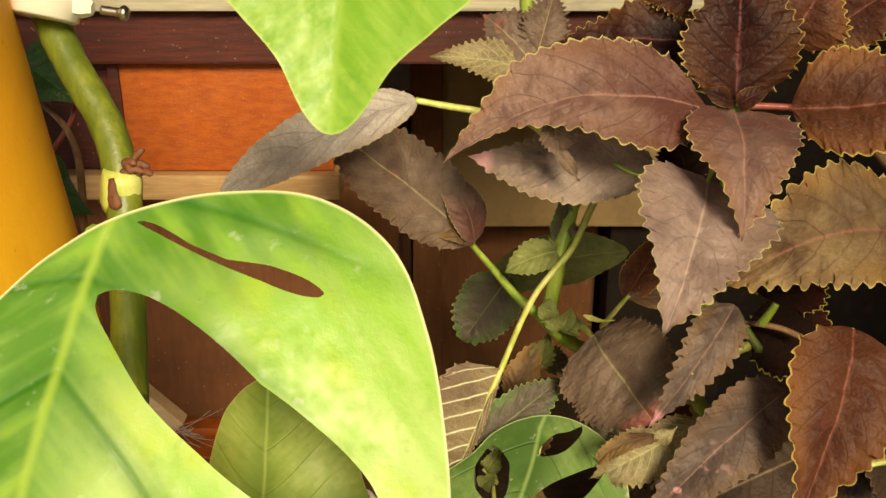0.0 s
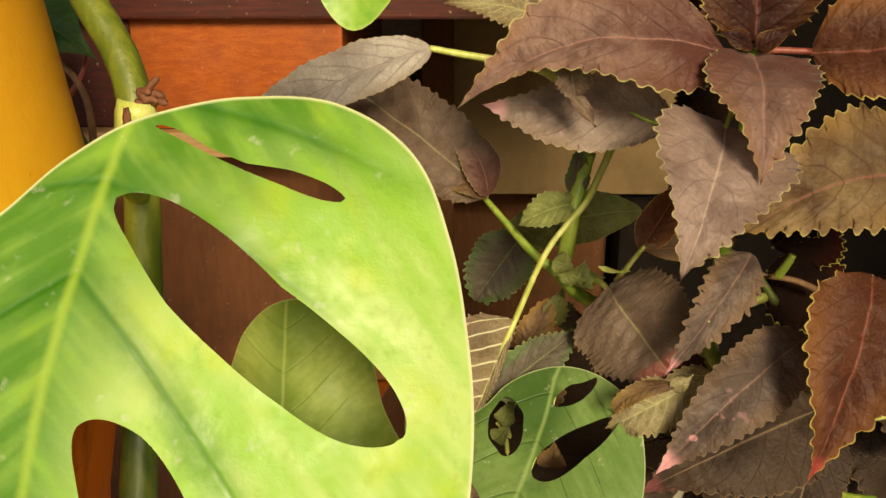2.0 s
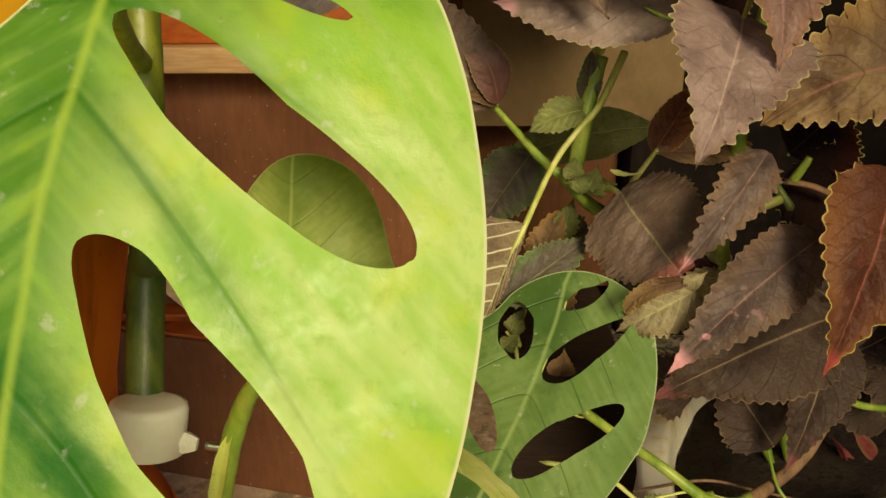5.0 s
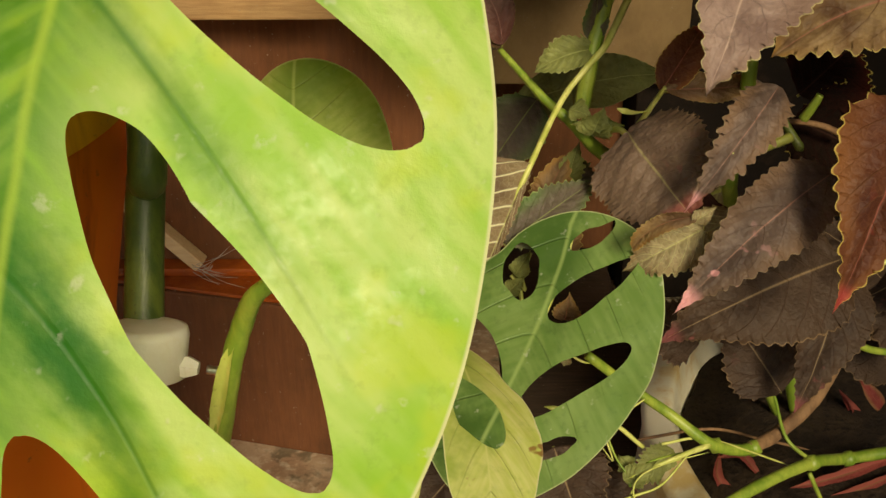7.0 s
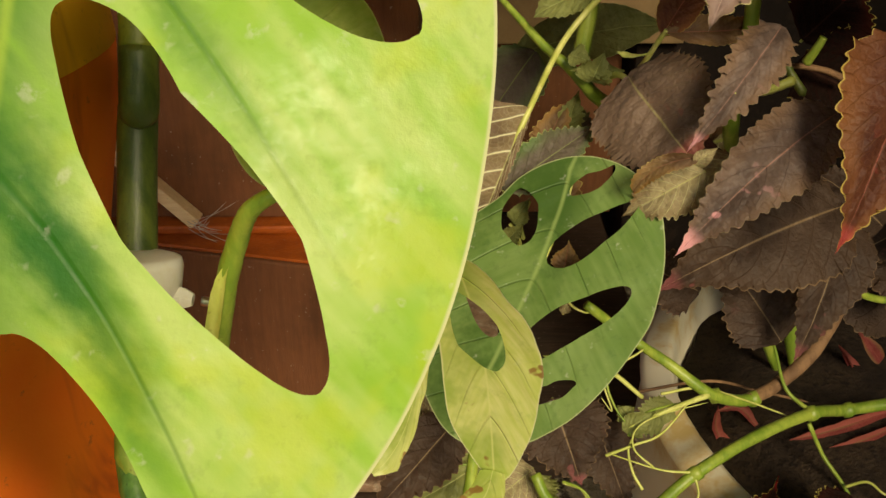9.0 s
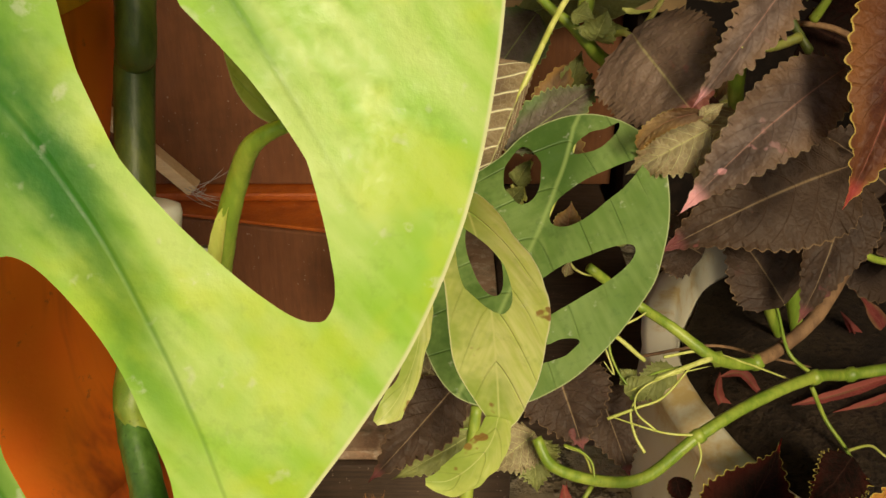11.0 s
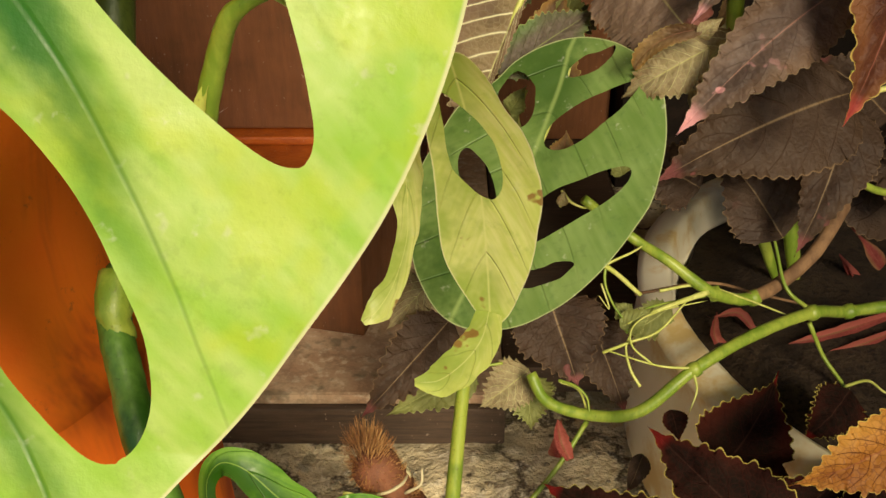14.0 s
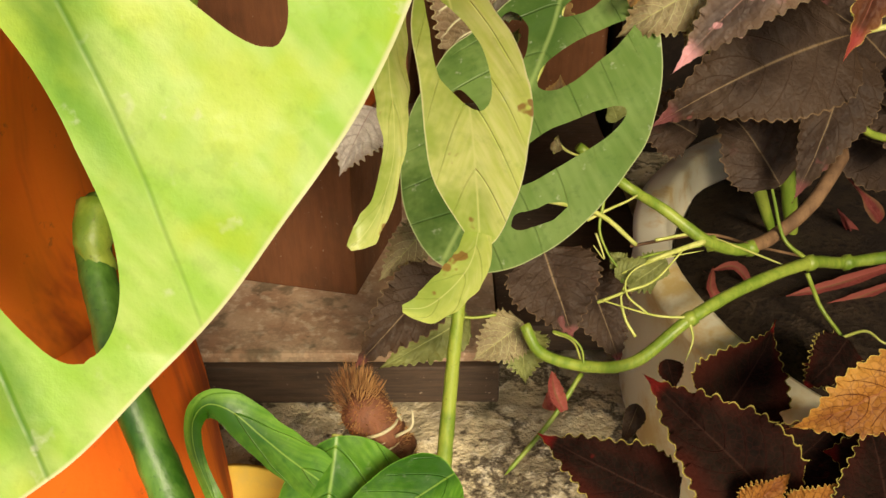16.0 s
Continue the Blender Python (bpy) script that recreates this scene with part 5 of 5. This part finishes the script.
coleus_leaf(low_coleus, (0.1717, 0.2913, 0.0877), (0.2025, 0.3016, 0.1051), 0.040, COLEUS_DARK, seed=68)
coleus_leaf(low_coleus, (0.1793, 0.2573, 0.0989), (0.1723, 0.2830, 0.1330), 0.050, COLEUS_DARK, seed=69)
coleus_leaf(low_coleus, (0.2046, 0.2784, 0.1150), (0.1573, 0.2840, 0.1148), 0.042, COLEUS_DARK, seed=70)
shoot(low_coleus, [(0.1451, 0.2789, 0.0864), (0.1549, 0.2801, 0.0489), (0.20, 0.40, 0.088)], 0.003, 0.004, STEM_DARK)

# stems
shoot(coleus, [(0.0821, 0.4720, 0.3798), (0.0748, 0.4660, 0.3650), (0.0681, 0.4580, 0.3542), (0.0593, 0.4520, 0.3456), (0.0493, 0.4460, 0.3348), (0.0400, 0.4320, 0.3239), (0.0282, 0.4075, 0.3085), (0.0192, 0.4015, 0.2890), (0.0109, 0.3960, 0.2692)], 0.0020, 0.0013, STEM_PALE, "petiole", "long pale green petiole", seed=1)
shoot(coleus, [(0.0691, 0.4680, 0.3783), (0.0653, 0.4660, 0.3616), (0.0612, 0.4610, 0.3424), (0.0576, 0.4580, 0.3185)], 0.0040, 0.0044, STEM, seed=2)
shoot(coleus, [(0.0161, 0.4840, 0.3468), (0.0283, 0.4740, 0.3353), (0.0399, 0.4650, 0.3243), (0.0516, 0.4590, 0.3157), (0.0612, 0.4580, 0.3061), (0.0743, 0.4680, 0.2925), (0.14, 0.50, 0.24), (0.21, 0.50, 0.088)], 0.0016, 0.0046, STEM, "main_stem", seed=3)
shoot(coleus, [(-0.0134, 0.4459, 0.4360), (0.0016, 0.4469, 0.4330), (0.0210, 0.4487, 0.4292), (0.0470, 0.4560, 0.4204), (0.0660, 0.4600, 0.3950), (0.0691, 0.4680, 0.3783)], 0.0016, 0.0024, STEM_PALE, "petiole", seed=4)
shoot(coleus, [(0.0403, 0.4797, 0.4960), (0.0418, 0.4646, 0.4706), (0.0446, 0.4574, 0.4520), (0.0575, 0.4590, 0.4099), (0.0691, 0.4680, 0.3783)], 0.0036, 0.0040, STEM, seed=5)
shoot(coleus, [(0.1281, 0.4032, 0.4420), (0.1339, 0.4195, 0.4089), (0.1323, 0.4269, 0.3724), (0.1332, 0.4286, 0.3351), (0.1357, 0.4386, 0.2773), (0.19, 0.50, 0.2), (0.22, 0.50, 0.088)], 0.0024, 0.0050, STEM, "main_stem", seed=6)
shoot(coleus, [(0.0929, 0.4250, 0.3420), (0.0907, 0.4300, 0.3354), (0.0876, 0.4380, 0.3249), (0.0838, 0.4470, 0.3129)], 0.0011, 0.0016, STEM_PALE, "petiole", seed=7)
shoot(coleus, [(0.1498, 0.4078, 0.3228), (0.1358, 0.4014, 0.3199), (0.1113, 0.3674, 0.3292)], 0.0024, 0.0018, STEM_PALE, "petiole", seed=8)
# dark stem material here paints in the shade on a green stem
shoot(coleus, [(0.1493, 0.4320, 0.3309), (0.1558, 0.4300, 0.3202), (0.1634, 0.4260, 0.3095)], 0.0020, 0.0024, STEM_DARK, seed=9)
shoot(coleus, [(0.1651, 0.4200, 0.3397), (0.1632, 0.4210, 0.3344), (0.1599, 0.4240, 0.3255)], 0.0018, 0.0026, STEM, seed=19)
shoot(coleus, [(0.1438, 0.4360, 0.3209), (0.1579, 0.4340, 0.3223), (0.1732, 0.4320, 0.3206), (0.1869, 0.4320, 0.3145)], 0.0012, 0.0018, STEM_BROWN, seed=10)
shoot(coleus, [(0.1756, 0.3723, 0.2721), (0.1917, 0.3735, 0.2751), (0.2238, 0.3756, 0.2806)], 0.0012, 0.0016, STEM_PALE, "petiole", seed=11)
shoot(coleus, [(0.1813, 0.4012, 0.2438), (0.1968, 0.3991, 0.2161), (0.2245, 0.4055, 0.2056)], 0.0018, 0.0020, STEM, seed=12)
shoot(coleus, [(0.1856, 0.4130, 0.2677), (0.2261, 0.4153, 0.2712)], 0.0010, 0.0014, STEM_PALE, "petiole", seed=13)
shoot(coleus, [(0.0684, 0.4550, 0.3090), (0.0738, 0.4400, 0.3165), (0.0770, 0.4225, 0.3189)], 0.0020, 0.0014, STEM_PALE, "petiole", seed=14)
shoot(coleus, [(0.1231, 0.3855, 0.2934), (0.1136, 0.3856, 0.2870), (0.1011, 0.3838, 0.2792)], 0.0016, 0.0012, STEM_PALE, "petiole", seed=15)
shoot(coleus, [(0.1899, 0.4208, 0.4262), (0.2014, 0.4233, 0.4188), (0.2238, 0.4205, 0.3976)], 0.0030, 0.0030, STEM_BROWN, seed=16)
shoot(coleus, [(0.1537, 0.4052, 0.4415), (0.1387, 0.4054, 0.4420), (0.1292, 0.4052, 0.4415)], 0.0014, 0.0018, STEM_RED, "petiole", seed=17)
# creeping vine over the pot's rim
vine = thing("creeping_vine", (0.1575, 0.3999, 0.1253), "green creeping stem with thin tendrils over the pot rim", "vine")
shoot(vine, [(0.0360, 0.3770, 0.1167), (0.0445, 0.3674, 0.1057), (0.0669, 0.3586, 0.1039), (0.0894, 0.3519, 0.1121), (0.1156, 0.3598, 0.1320), (0.1493, 0.3791, 0.1393), (0.1875, 0.4018, 0.1384), (0.2157, 0.4191, 0.1281), (0.2621, 0.4267, 0.1307)], 0.0030, 0.0034, STEM, "main_stem", "smooth green runner", 10, 20)
shoot(vine, [(0.0620, 0.4085, 0.2028), (0.0878, 0.4127, 0.1795), (0.1068, 0.4002, 0.1713), (0.1276, 0.3946, 0.1569), (0.1453, 0.4009, 0.1475), (0.1559, 0.4055, 0.1454)], 0.0026, 0.0035, STEM, "side_stem", "green stem with a swollen joint", 10, 21)
shoot(vine, [(0.1532, 0.4045, 0.1457), (0.1715, 0.4173, 0.1457), (0.1957, 0.4325, 0.1583), (0.2179, 0.4544, 0.1805)], 0.0036, 0.0040, STEM_BROWN, "side_stem", "older brown length of the stem", 10, 33)
for k, (c, r) in enumerate((((0.1323, 0.3972, 0.1533), 0.0042), ((0.1559, 0.4055, 0.1454), 0.0044), ((0.1156, 0.3598, 0.1320), 0.0040), ((0.1875, 0.4018, 0.1384), 0.0044), ((0.2148, 0.4174, 0.1291), 0.0044))):
    part("node", turned([(r * 0.80, -0.0035), (r * 0.97, -0.0012), (r, 0.0), (r * 0.97, 0.0012), (r * 0.80, 0.0035)], c, 12, (0, 62, 0), 0.12, k), STEM, vine, "swollen joint of the stem")
shoot(vine, [(0.0926, 0.3933, 0.1551), (0.0706, 0.3924, 0.1741), (0.0382, 0.3870, 0.1853)], 0.0012, 0.0014, STEM_PALE, "petiole", seed=22)
shoot(vine, [(0.1271, 0.3925, 0.1572), (0.1053, 0.3837, 0.1542), (0.0834, 0.3774, 0.1474)], 0.0016, 0.0009, STEM_PALE, "side_stem", seed=23)
shoot(vine, [(0.1875, 0.4021, 0.1390), (0.1758, 0.4122, 0.1469), (0.1686, 0.4183, 0.1679), (0.1633, 0.4226, 0.1859)], 0.0013, 0.0006, STEM, "petiole", seed=24)
shoot(vine, [(0.1860, 0.3991, 0.1337), (0.1955, 0.3944, 0.1150), (0.2040, 0.3830, 0.1048), (0.2078, 0.3731, 0.0974)], 0.0013, 0.0009, STEM, "petiole", seed=25)
shoot(vine, [(0.1150, 0.3571, 0.1313), (0.1159, 0.3514, 0.1252), (0.1112, 0.3440, 0.1163)], 0.0008, 0.0003, STEM_PALE, "tendril", seed=26)
shoot(vine, [(0.1150, 0.3585, 0.1337), (0.0973, 0.3607, 0.1338), (0.0716, 0.3694, 0.1374)], 0.0008, 0.0003, STEM_PALE, "tendril", seed=27)
shoot(vine, [(0.0945, 0.3611, 0.1346), (0.0851, 0.3671, 0.1413), (0.0863, 0.3737, 0.1488), (0.0991, 0.3806, 0.1528), (0.1290, 0.3963, 0.1497)], 0.0006, 0.0003, STEM_PALE, "tendril", seed=28)
shoot(vine, [(0.0662, 0.3717, 0.0967), (0.0611, 0.3728, 0.1089), (0.0502, 0.3709, 0.1158)], 0.0007, 0.0003, STEM_PALE, "tendril", seed=29)
shoot(vine, [(0.0662, 0.3688, 0.0915), (0.0492, 0.3525, 0.0729), (0.0253, 0.3350, 0.0523)], 0.0014, 0.0012, STEM, "tendril", seed=30)
shoot(vine, [(0.0976, 0.4275, 0.1342), (0.1388, 0.4308, 0.1395), (0.1705, 0.4363, 0.1286), (0.1995, 0.4333, 0.1229)], 0.0010, 0.0008, STEM_BROWN, "tendril", seed=31)
shoot(vine, [(0.0722, 0.3961, 0.1602), (0.0765, 0.3896, 0.1488), (0.0707, 0.3932, 0.1552)], 0.0006, 0.0003, STEM_PALE, "tendril", seed=32)
for k, (a, b, c, d) in enumerate((((0.0750, 0.3972, 0.1785), (0.0727, 0.3901, 0.1661), (0.0761, 0.3827, 0.1572), (0.0814, 0.3768, 0.1509)), ((0.0664, 0.3922, 0.1699), (0.0782, 0.3968, 0.1738), (0.0872, 0.4005, 0.1761), (0.0938, 0.4057, 0.1772)),
                                  ((0.0712, 0.3700, 0.1350), (0.0856, 0.3712, 0.1410), (0.1002, 0.3757, 0.1448), (0.1177, 0.3902, 0.1559)), ((0.0832, 0.3750, 0.1436), (0.0921, 0.3823, 0.1524), (0.1105, 0.3891, 0.1539), (0.1278, 0.3946, 0.1533)),
                                  ((0.1016, 0.3908, 0.1590), (0.1229, 0.3957, 0.1594), (0.1454, 0.3989, 0.1506), (0.1756, 0.4023, 0.1362)), ((0.0896, 0.3591, 0.1219), (0.0850, 0.3642, 0.1287), (0.0831, 0.3714, 0.1374), (0.0870, 0.3774, 0.1437)),
                                  ((0.0503, 0.3726, 0.1156), (0.0585, 0.3679, 0.1154), (0.0640, 0.3635, 0.1116), (0.0651, 0.3576, 0.1053)), ((0.2035, 0.3797, 0.1064), (0.2132, 0.3771, 0.1119), (0.2197, 0.3702, 0.1098), (0.2284, 0.3688, 0.1072)),
                                  ((0.0508, 0.4127, 0.2059), (0.0551, 0.4099, 0.2010), (0.0608, 0.4085, 0.1984), (0.0654, 0.4100, 0.1971)), ((0.0217, 0.3851, 0.1175), (0.0097, 0.3827, 0.1174), (-0.0022, 0.3814, 0.1194), (-0.0111, 0.3791, 0.1174)))):
    shoot(vine, [a, b, c, d], 0.0009, 0.0005, STEM_PALE if k % 3 else STEM, "tendril", "thin pale tendril", 6, 70 + k)
for k, (a, b, w, m) in enumerate((((0.0807, 0.3781, 0.1450), (0.0974, 0.3814, 0.1547), 0.012, COLEUS_GREEN), ((0.0845, 0.3851, 0.1473), (0.0787, 0.3887, 0.1536), 0.010, COLEUS_GREEN), ((0.1028, 0.3456, 0.1182), (0.1057, 0.3335, 0.1071), 0.012, COLEUS_DARK), ((0.0879, 0.3307, 0.1024), (0.0796, 0.3212, 0.0858), 0.010, COLEUS_SHADED))):
    coleus_leaf(vine, a, b, w, m, seed=240 + k, teeth=8, tooth=0.0016, fold=0.4)

# ---- small things ----
def plastic_clip(where, axis, label):
    """A white plastic sleeve with a threaded boss and a steel screw."""
    clip = thing("plastic_clip", where, label, "plant clip", "clips on the stem")
    turn = Vector((0, 0, 1)).rotation_difference(Vector(axis)).to_euler()
    deg = [math.degrees(q) for q in turn]
    part("sleeve", turned([(0.0105, -0.0085), (0.0118, -0.0078), (0.0126, 0.006), (0.0120, 0.0082), (0.0100, 0.0088), (0.0002, 0.0090)], where, 32, deg), PLASTIC, clip)
    side = Vector(where) + Vector((0.0125, -0.002, -0.0045))
    part("boss", turned([(0.0036, -0.004), (0.0038, 0.0), (0.0030, 0.002), (0.0022, 0.0035)], side, 6, (0, 100, 0)), PLASTIC, clip, smooth=False)
    part("screw", turned([(0.0014, 0.0), (0.0016, 0.001), (0.0014, 0.002), (0.0016, 0.003), (0.0014, 0.004), (0.0016, 0.005), (0.0014, 0.006), (0.0024, 0.0066), (0.0026, 0.008), (0.0016, 0.009)], side + Vector((0.006, 0, -0.001)), 12, (0, 98, 0)), STEEL, clip, "shiny steel screw")
    return clip


plastic_clip((-0.1037, 0.2396, 0.3088), (0.0794, 0.2629, 0.9616), "white plastic clip with a steel screw holding the stem")
plastic_clip((-0.1301, 0.3129, 0.4997), (0.1763, 0.2596, 0.9495), "white plastic clip with a brass screw at the top")

# coir plug tied with twine
plug = thing("coir_plug", (-0.0403, 0.2601, 0.1444), "shaggy red-brown coir plug tied with pale twine", "plug")
rng = random.Random(8)
top, foot = Vector((-0.0400, 0.2580, 0.1690)), Vector((-0.0231, 0.2530, 0.1430))
part("core", tube([foot, foot.lerp(top, 0.45), top], 0.0080, 0.0098, 14, 6, 0.12, 2, 1.0, 0.25), HUSK, plug)
fibres = bmesh.new()
for k in range(6500):
    f = rng.random()
    p = foot.lerp(top, f)
    way = Vector((rng.gauss(0, 1), rng.gauss(0, 1), rng.gauss(0.15 if f < 0.85 else 1.2, 0.5))).normalized()
    start = p + way * rng.uniform(0.006, 0.0075 + 0.0025 * f)
    lift = Vector((0, 0, rng.uniform(0.3, 1.1))) if f > 0.8 else Vector((0, 0, rng.uniform(-0.3, 0.5)))
    end = start + (way * 0.8 + lift) * rng.uniform(0.0015, 0.0042 if f > 0.8 else 0.0035)
    wide = way.cross(Vector((rng.random(), rng.random(), rng.random()))).normalized() * 0.00017
    quad = [fibres.verts.new(q) for q in (start - wide, start + wide, end + wide * 0.3, end - wide * 0.3)]
    fibres.faces.new(quad)
tagged(part("coir_fluff", fibres, FIBRE, plug, "loose coir fibres", False), kind="stuff")
for k in range(3):
    c = foot.lerp(top, 0.42 + 0.05 * k)
    part("twine", tube([c + Vector((0.0092 * math.cos(a), 0.0092 * math.sin(a), 0.003 * math.sin(a + k))) for a in [2 * math.pi * j / 10 for j in range(11)]], 0.0007, 0.0007, 6, 3, 0.1, k), TWINE, plug, "pale twine")
part("twine", tube([foot.lerp(top, 0.5) + Vector((0.008, -0.007, 0)), foot.lerp(top, 0.55) + Vector((0.015, -0.008, 0.004)), foot.lerp(top, 0.7) + Vector((0.018, -0.006, 0.006))], 0.0007, 0.0005, 6, 4), TWINE, plug, "loose end of twine")

# yellow saucer under the pot
saucer = single("yellow_bowl", turned([(0.02, -0.03), (0.034, -0.026), (0.044, 0.004), (0.045, 0.008), (0.042, 0.008), (0.034, -0.012), (0.02, -0.02)], (-0.1032, 0.2622, 0.0794), 48), POT_YELLOW, "yellow glazed bowl beside the clay pot", "bowl")

# strap-like dry leaves by the white pot
dry = thing("dry_strap_plant", (0.2886, 0.4787, 0.0598), "withered red strap leaves on dark soil", "plant")
for k, (a, b, w) in enumerate((((0.3033, 0.4886, 0.0772), (0.2077, 0.4387, 0.0712), 0.012), ((0.3106, 0.4842, 0.0692), (0.2047, 0.4610, 0.0701), 0.010), ((0.2740, 0.4786, 0.0598), (0.2486, 0.5090, 0.1140), 0.012),
                               ((0.2080, 0.4468, 0.0653), (0.1526, 0.4636, 0.0957), 0.010), ((0.2585, 0.4767, 0.1221), (0.2374, 0.4888, 0.1477), 0.009), ((0.0524, 0.3669, 0.0679), (0.0540, 0.3774, 0.0865), 0.012))):
    coleus_leaf(dry, a, b, w, DRY, teeth=6, tooth=0.0, seed=80 + k, bend=0.06, rib=STEM_RED, broad=0.3)

for k, (a, b, c, w) in enumerate((((0.2947, 0.4711, 0.0841), (0.2341, 0.4603, 0.0859), (0.1821, 0.4348, 0.0820), 0.010), ((0.2947, 0.4641, 0.0718), (0.2410, 0.4539, 0.0747), (0.2022, 0.4312, 0.0755), 0.008), ((0.2927, 0.4759, 0.0724), (0.2559, 0.4648, 0.0735), (0.2201, 0.4513, 0.0703), 0.006),
                                  ((0.1705, 0.4273, 0.0792), (0.1527, 0.4413, 0.0938), (0.1556, 0.4578, 0.1024), 0.007), ((0.1755, 0.4439, 0.0980), (0.1655, 0.4493, 0.1077), (0.1514, 0.4479, 0.1054), 0.006), ((0.2758, 0.4905, 0.0780), (0.2576, 0.5022, 0.0987), (0.2467, 0.5104, 0.1130), 0.008),
                                  ((0.0548, 0.3446, 0.0867), (0.0505, 0.3496, 0.0955), (0.0491, 0.3585, 0.1010), 0.008), ((0.2581, 0.4399, 0.1152), (0.2139, 0.4254, 0.1098), (0.1876, 0.4222, 0.1041), 0.007), ((0.2581, 0.4355, 0.1061), (0.2205, 0.4211, 0.1009), (0.1975, 0.4180, 0.0952), 0.006))):
    strap(dry, [a, b, c], (w * 0.5, w, w * 0.8, 0.0006), DRY, fold=0.5, ripple=0.2, seed=k, label="withered red strap", name="leaf")

# plant behind the clay pot
back_plant = thing("leafy_plant", (-0.33, 0.50, 0.0), "dark green plant with red twigs behind the clay pot", "houseplant")
coleus_leaf(back_plant, (-0.2354, 0.5230, 0.4414), (-0.1929, 0.4942, 0.4221), 0.040, PLAIN_GREEN, teeth=6, tooth=0.0, seed=90)
coleus_leaf(back_plant, (-0.2290, 0.4980, 0.3764), (-0.1883, 0.4734, 0.3681), 0.040, PLAIN_GREEN, teeth=6, tooth=0.0, seed=91)
shoot(back_plant, [(-0.2302, 0.5111, 0.3825), (-0.2101, 0.5100, 0.4074), (-0.2053, 0.5151, 0.4207)], 0.0016, 0.0012, STEM_RED, seed=92)
shoot(back_plant, [(-0.2302, 0.5250, 0.4186), (-0.2116, 0.5100, 0.4074), (-0.2037, 0.5026, 0.3882), (-0.2006, 0.4878, 0.3499)], 0.0018, 0.0022, STEM_BROWN, seed=93)

# dust web in the cabinet's corner
web = thing("dust_web", (-0.1869, 0.5772, 0.1672), "dusty cobweb threads in the cabinet corner", "cobweb")
for k in range(14):
    a = Vector((-0.1895, 0.5737, 0.1716)) + Vector((rng.uniform(-0.004, 0.004), 0, rng.uniform(-0.004, 0.004)))
    b = a + Vector((rng.uniform(-0.005, 0.036), rng.uniform(-0.012, -0.002), rng.uniform(-0.010, 0.022)))
    part("thread", tube([a, a.lerp(b, 0.5) + Vector((0, 0, -0.002)), b], 0.00025, 0.0002, 4, 3, 0.2, k), WEB, web)

for k in range(9):
    a = Vector((-0.136 + 0.0035 * k, 0.5535 - 0.0009 * k, 0.1146 + rng.uniform(-0.003, 0.003)))
    b = a + Vector((rng.uniform(0.003, 0.010), -0.0015, rng.uniform(-0.004, 0.004)))
    part("thread", tube([a, a.lerp(b, 0.5) + Vector((0, -0.001, 0.001)), b], 0.00028, 0.0002, 4, 3, 0.2, 30 + k), WEB, web)

# litter on the ground
rng = random.Random(21)
litter = bmesh.new()
for k in range(150):
    c = Vector((rng.uniform(-0.2, 0.16), rng.uniform(0.30, 0.455), 0.001))
    s = rng.uniform(0.0006, 0.0022)
    m = bmesh.ops.create_icosphere(litter, subdivisions=1, radius=s)
    for v in m["verts"]:
        v.co = Vector((v.co.x * rng.uniform(0.7, 1.5), v.co.y * rng.uniform(0.7, 1.5), v.co.z * 0.6)) + c
single("gravel", litter, rough_material("gravel_grit", (0.44, 0.37, 0.25), (0.24, 0.20, 0.13), (0.52, 0.44, 0.30), 60.0, 200.0), "small stones and crumbs on the concrete", "gravel", kind="stuff")
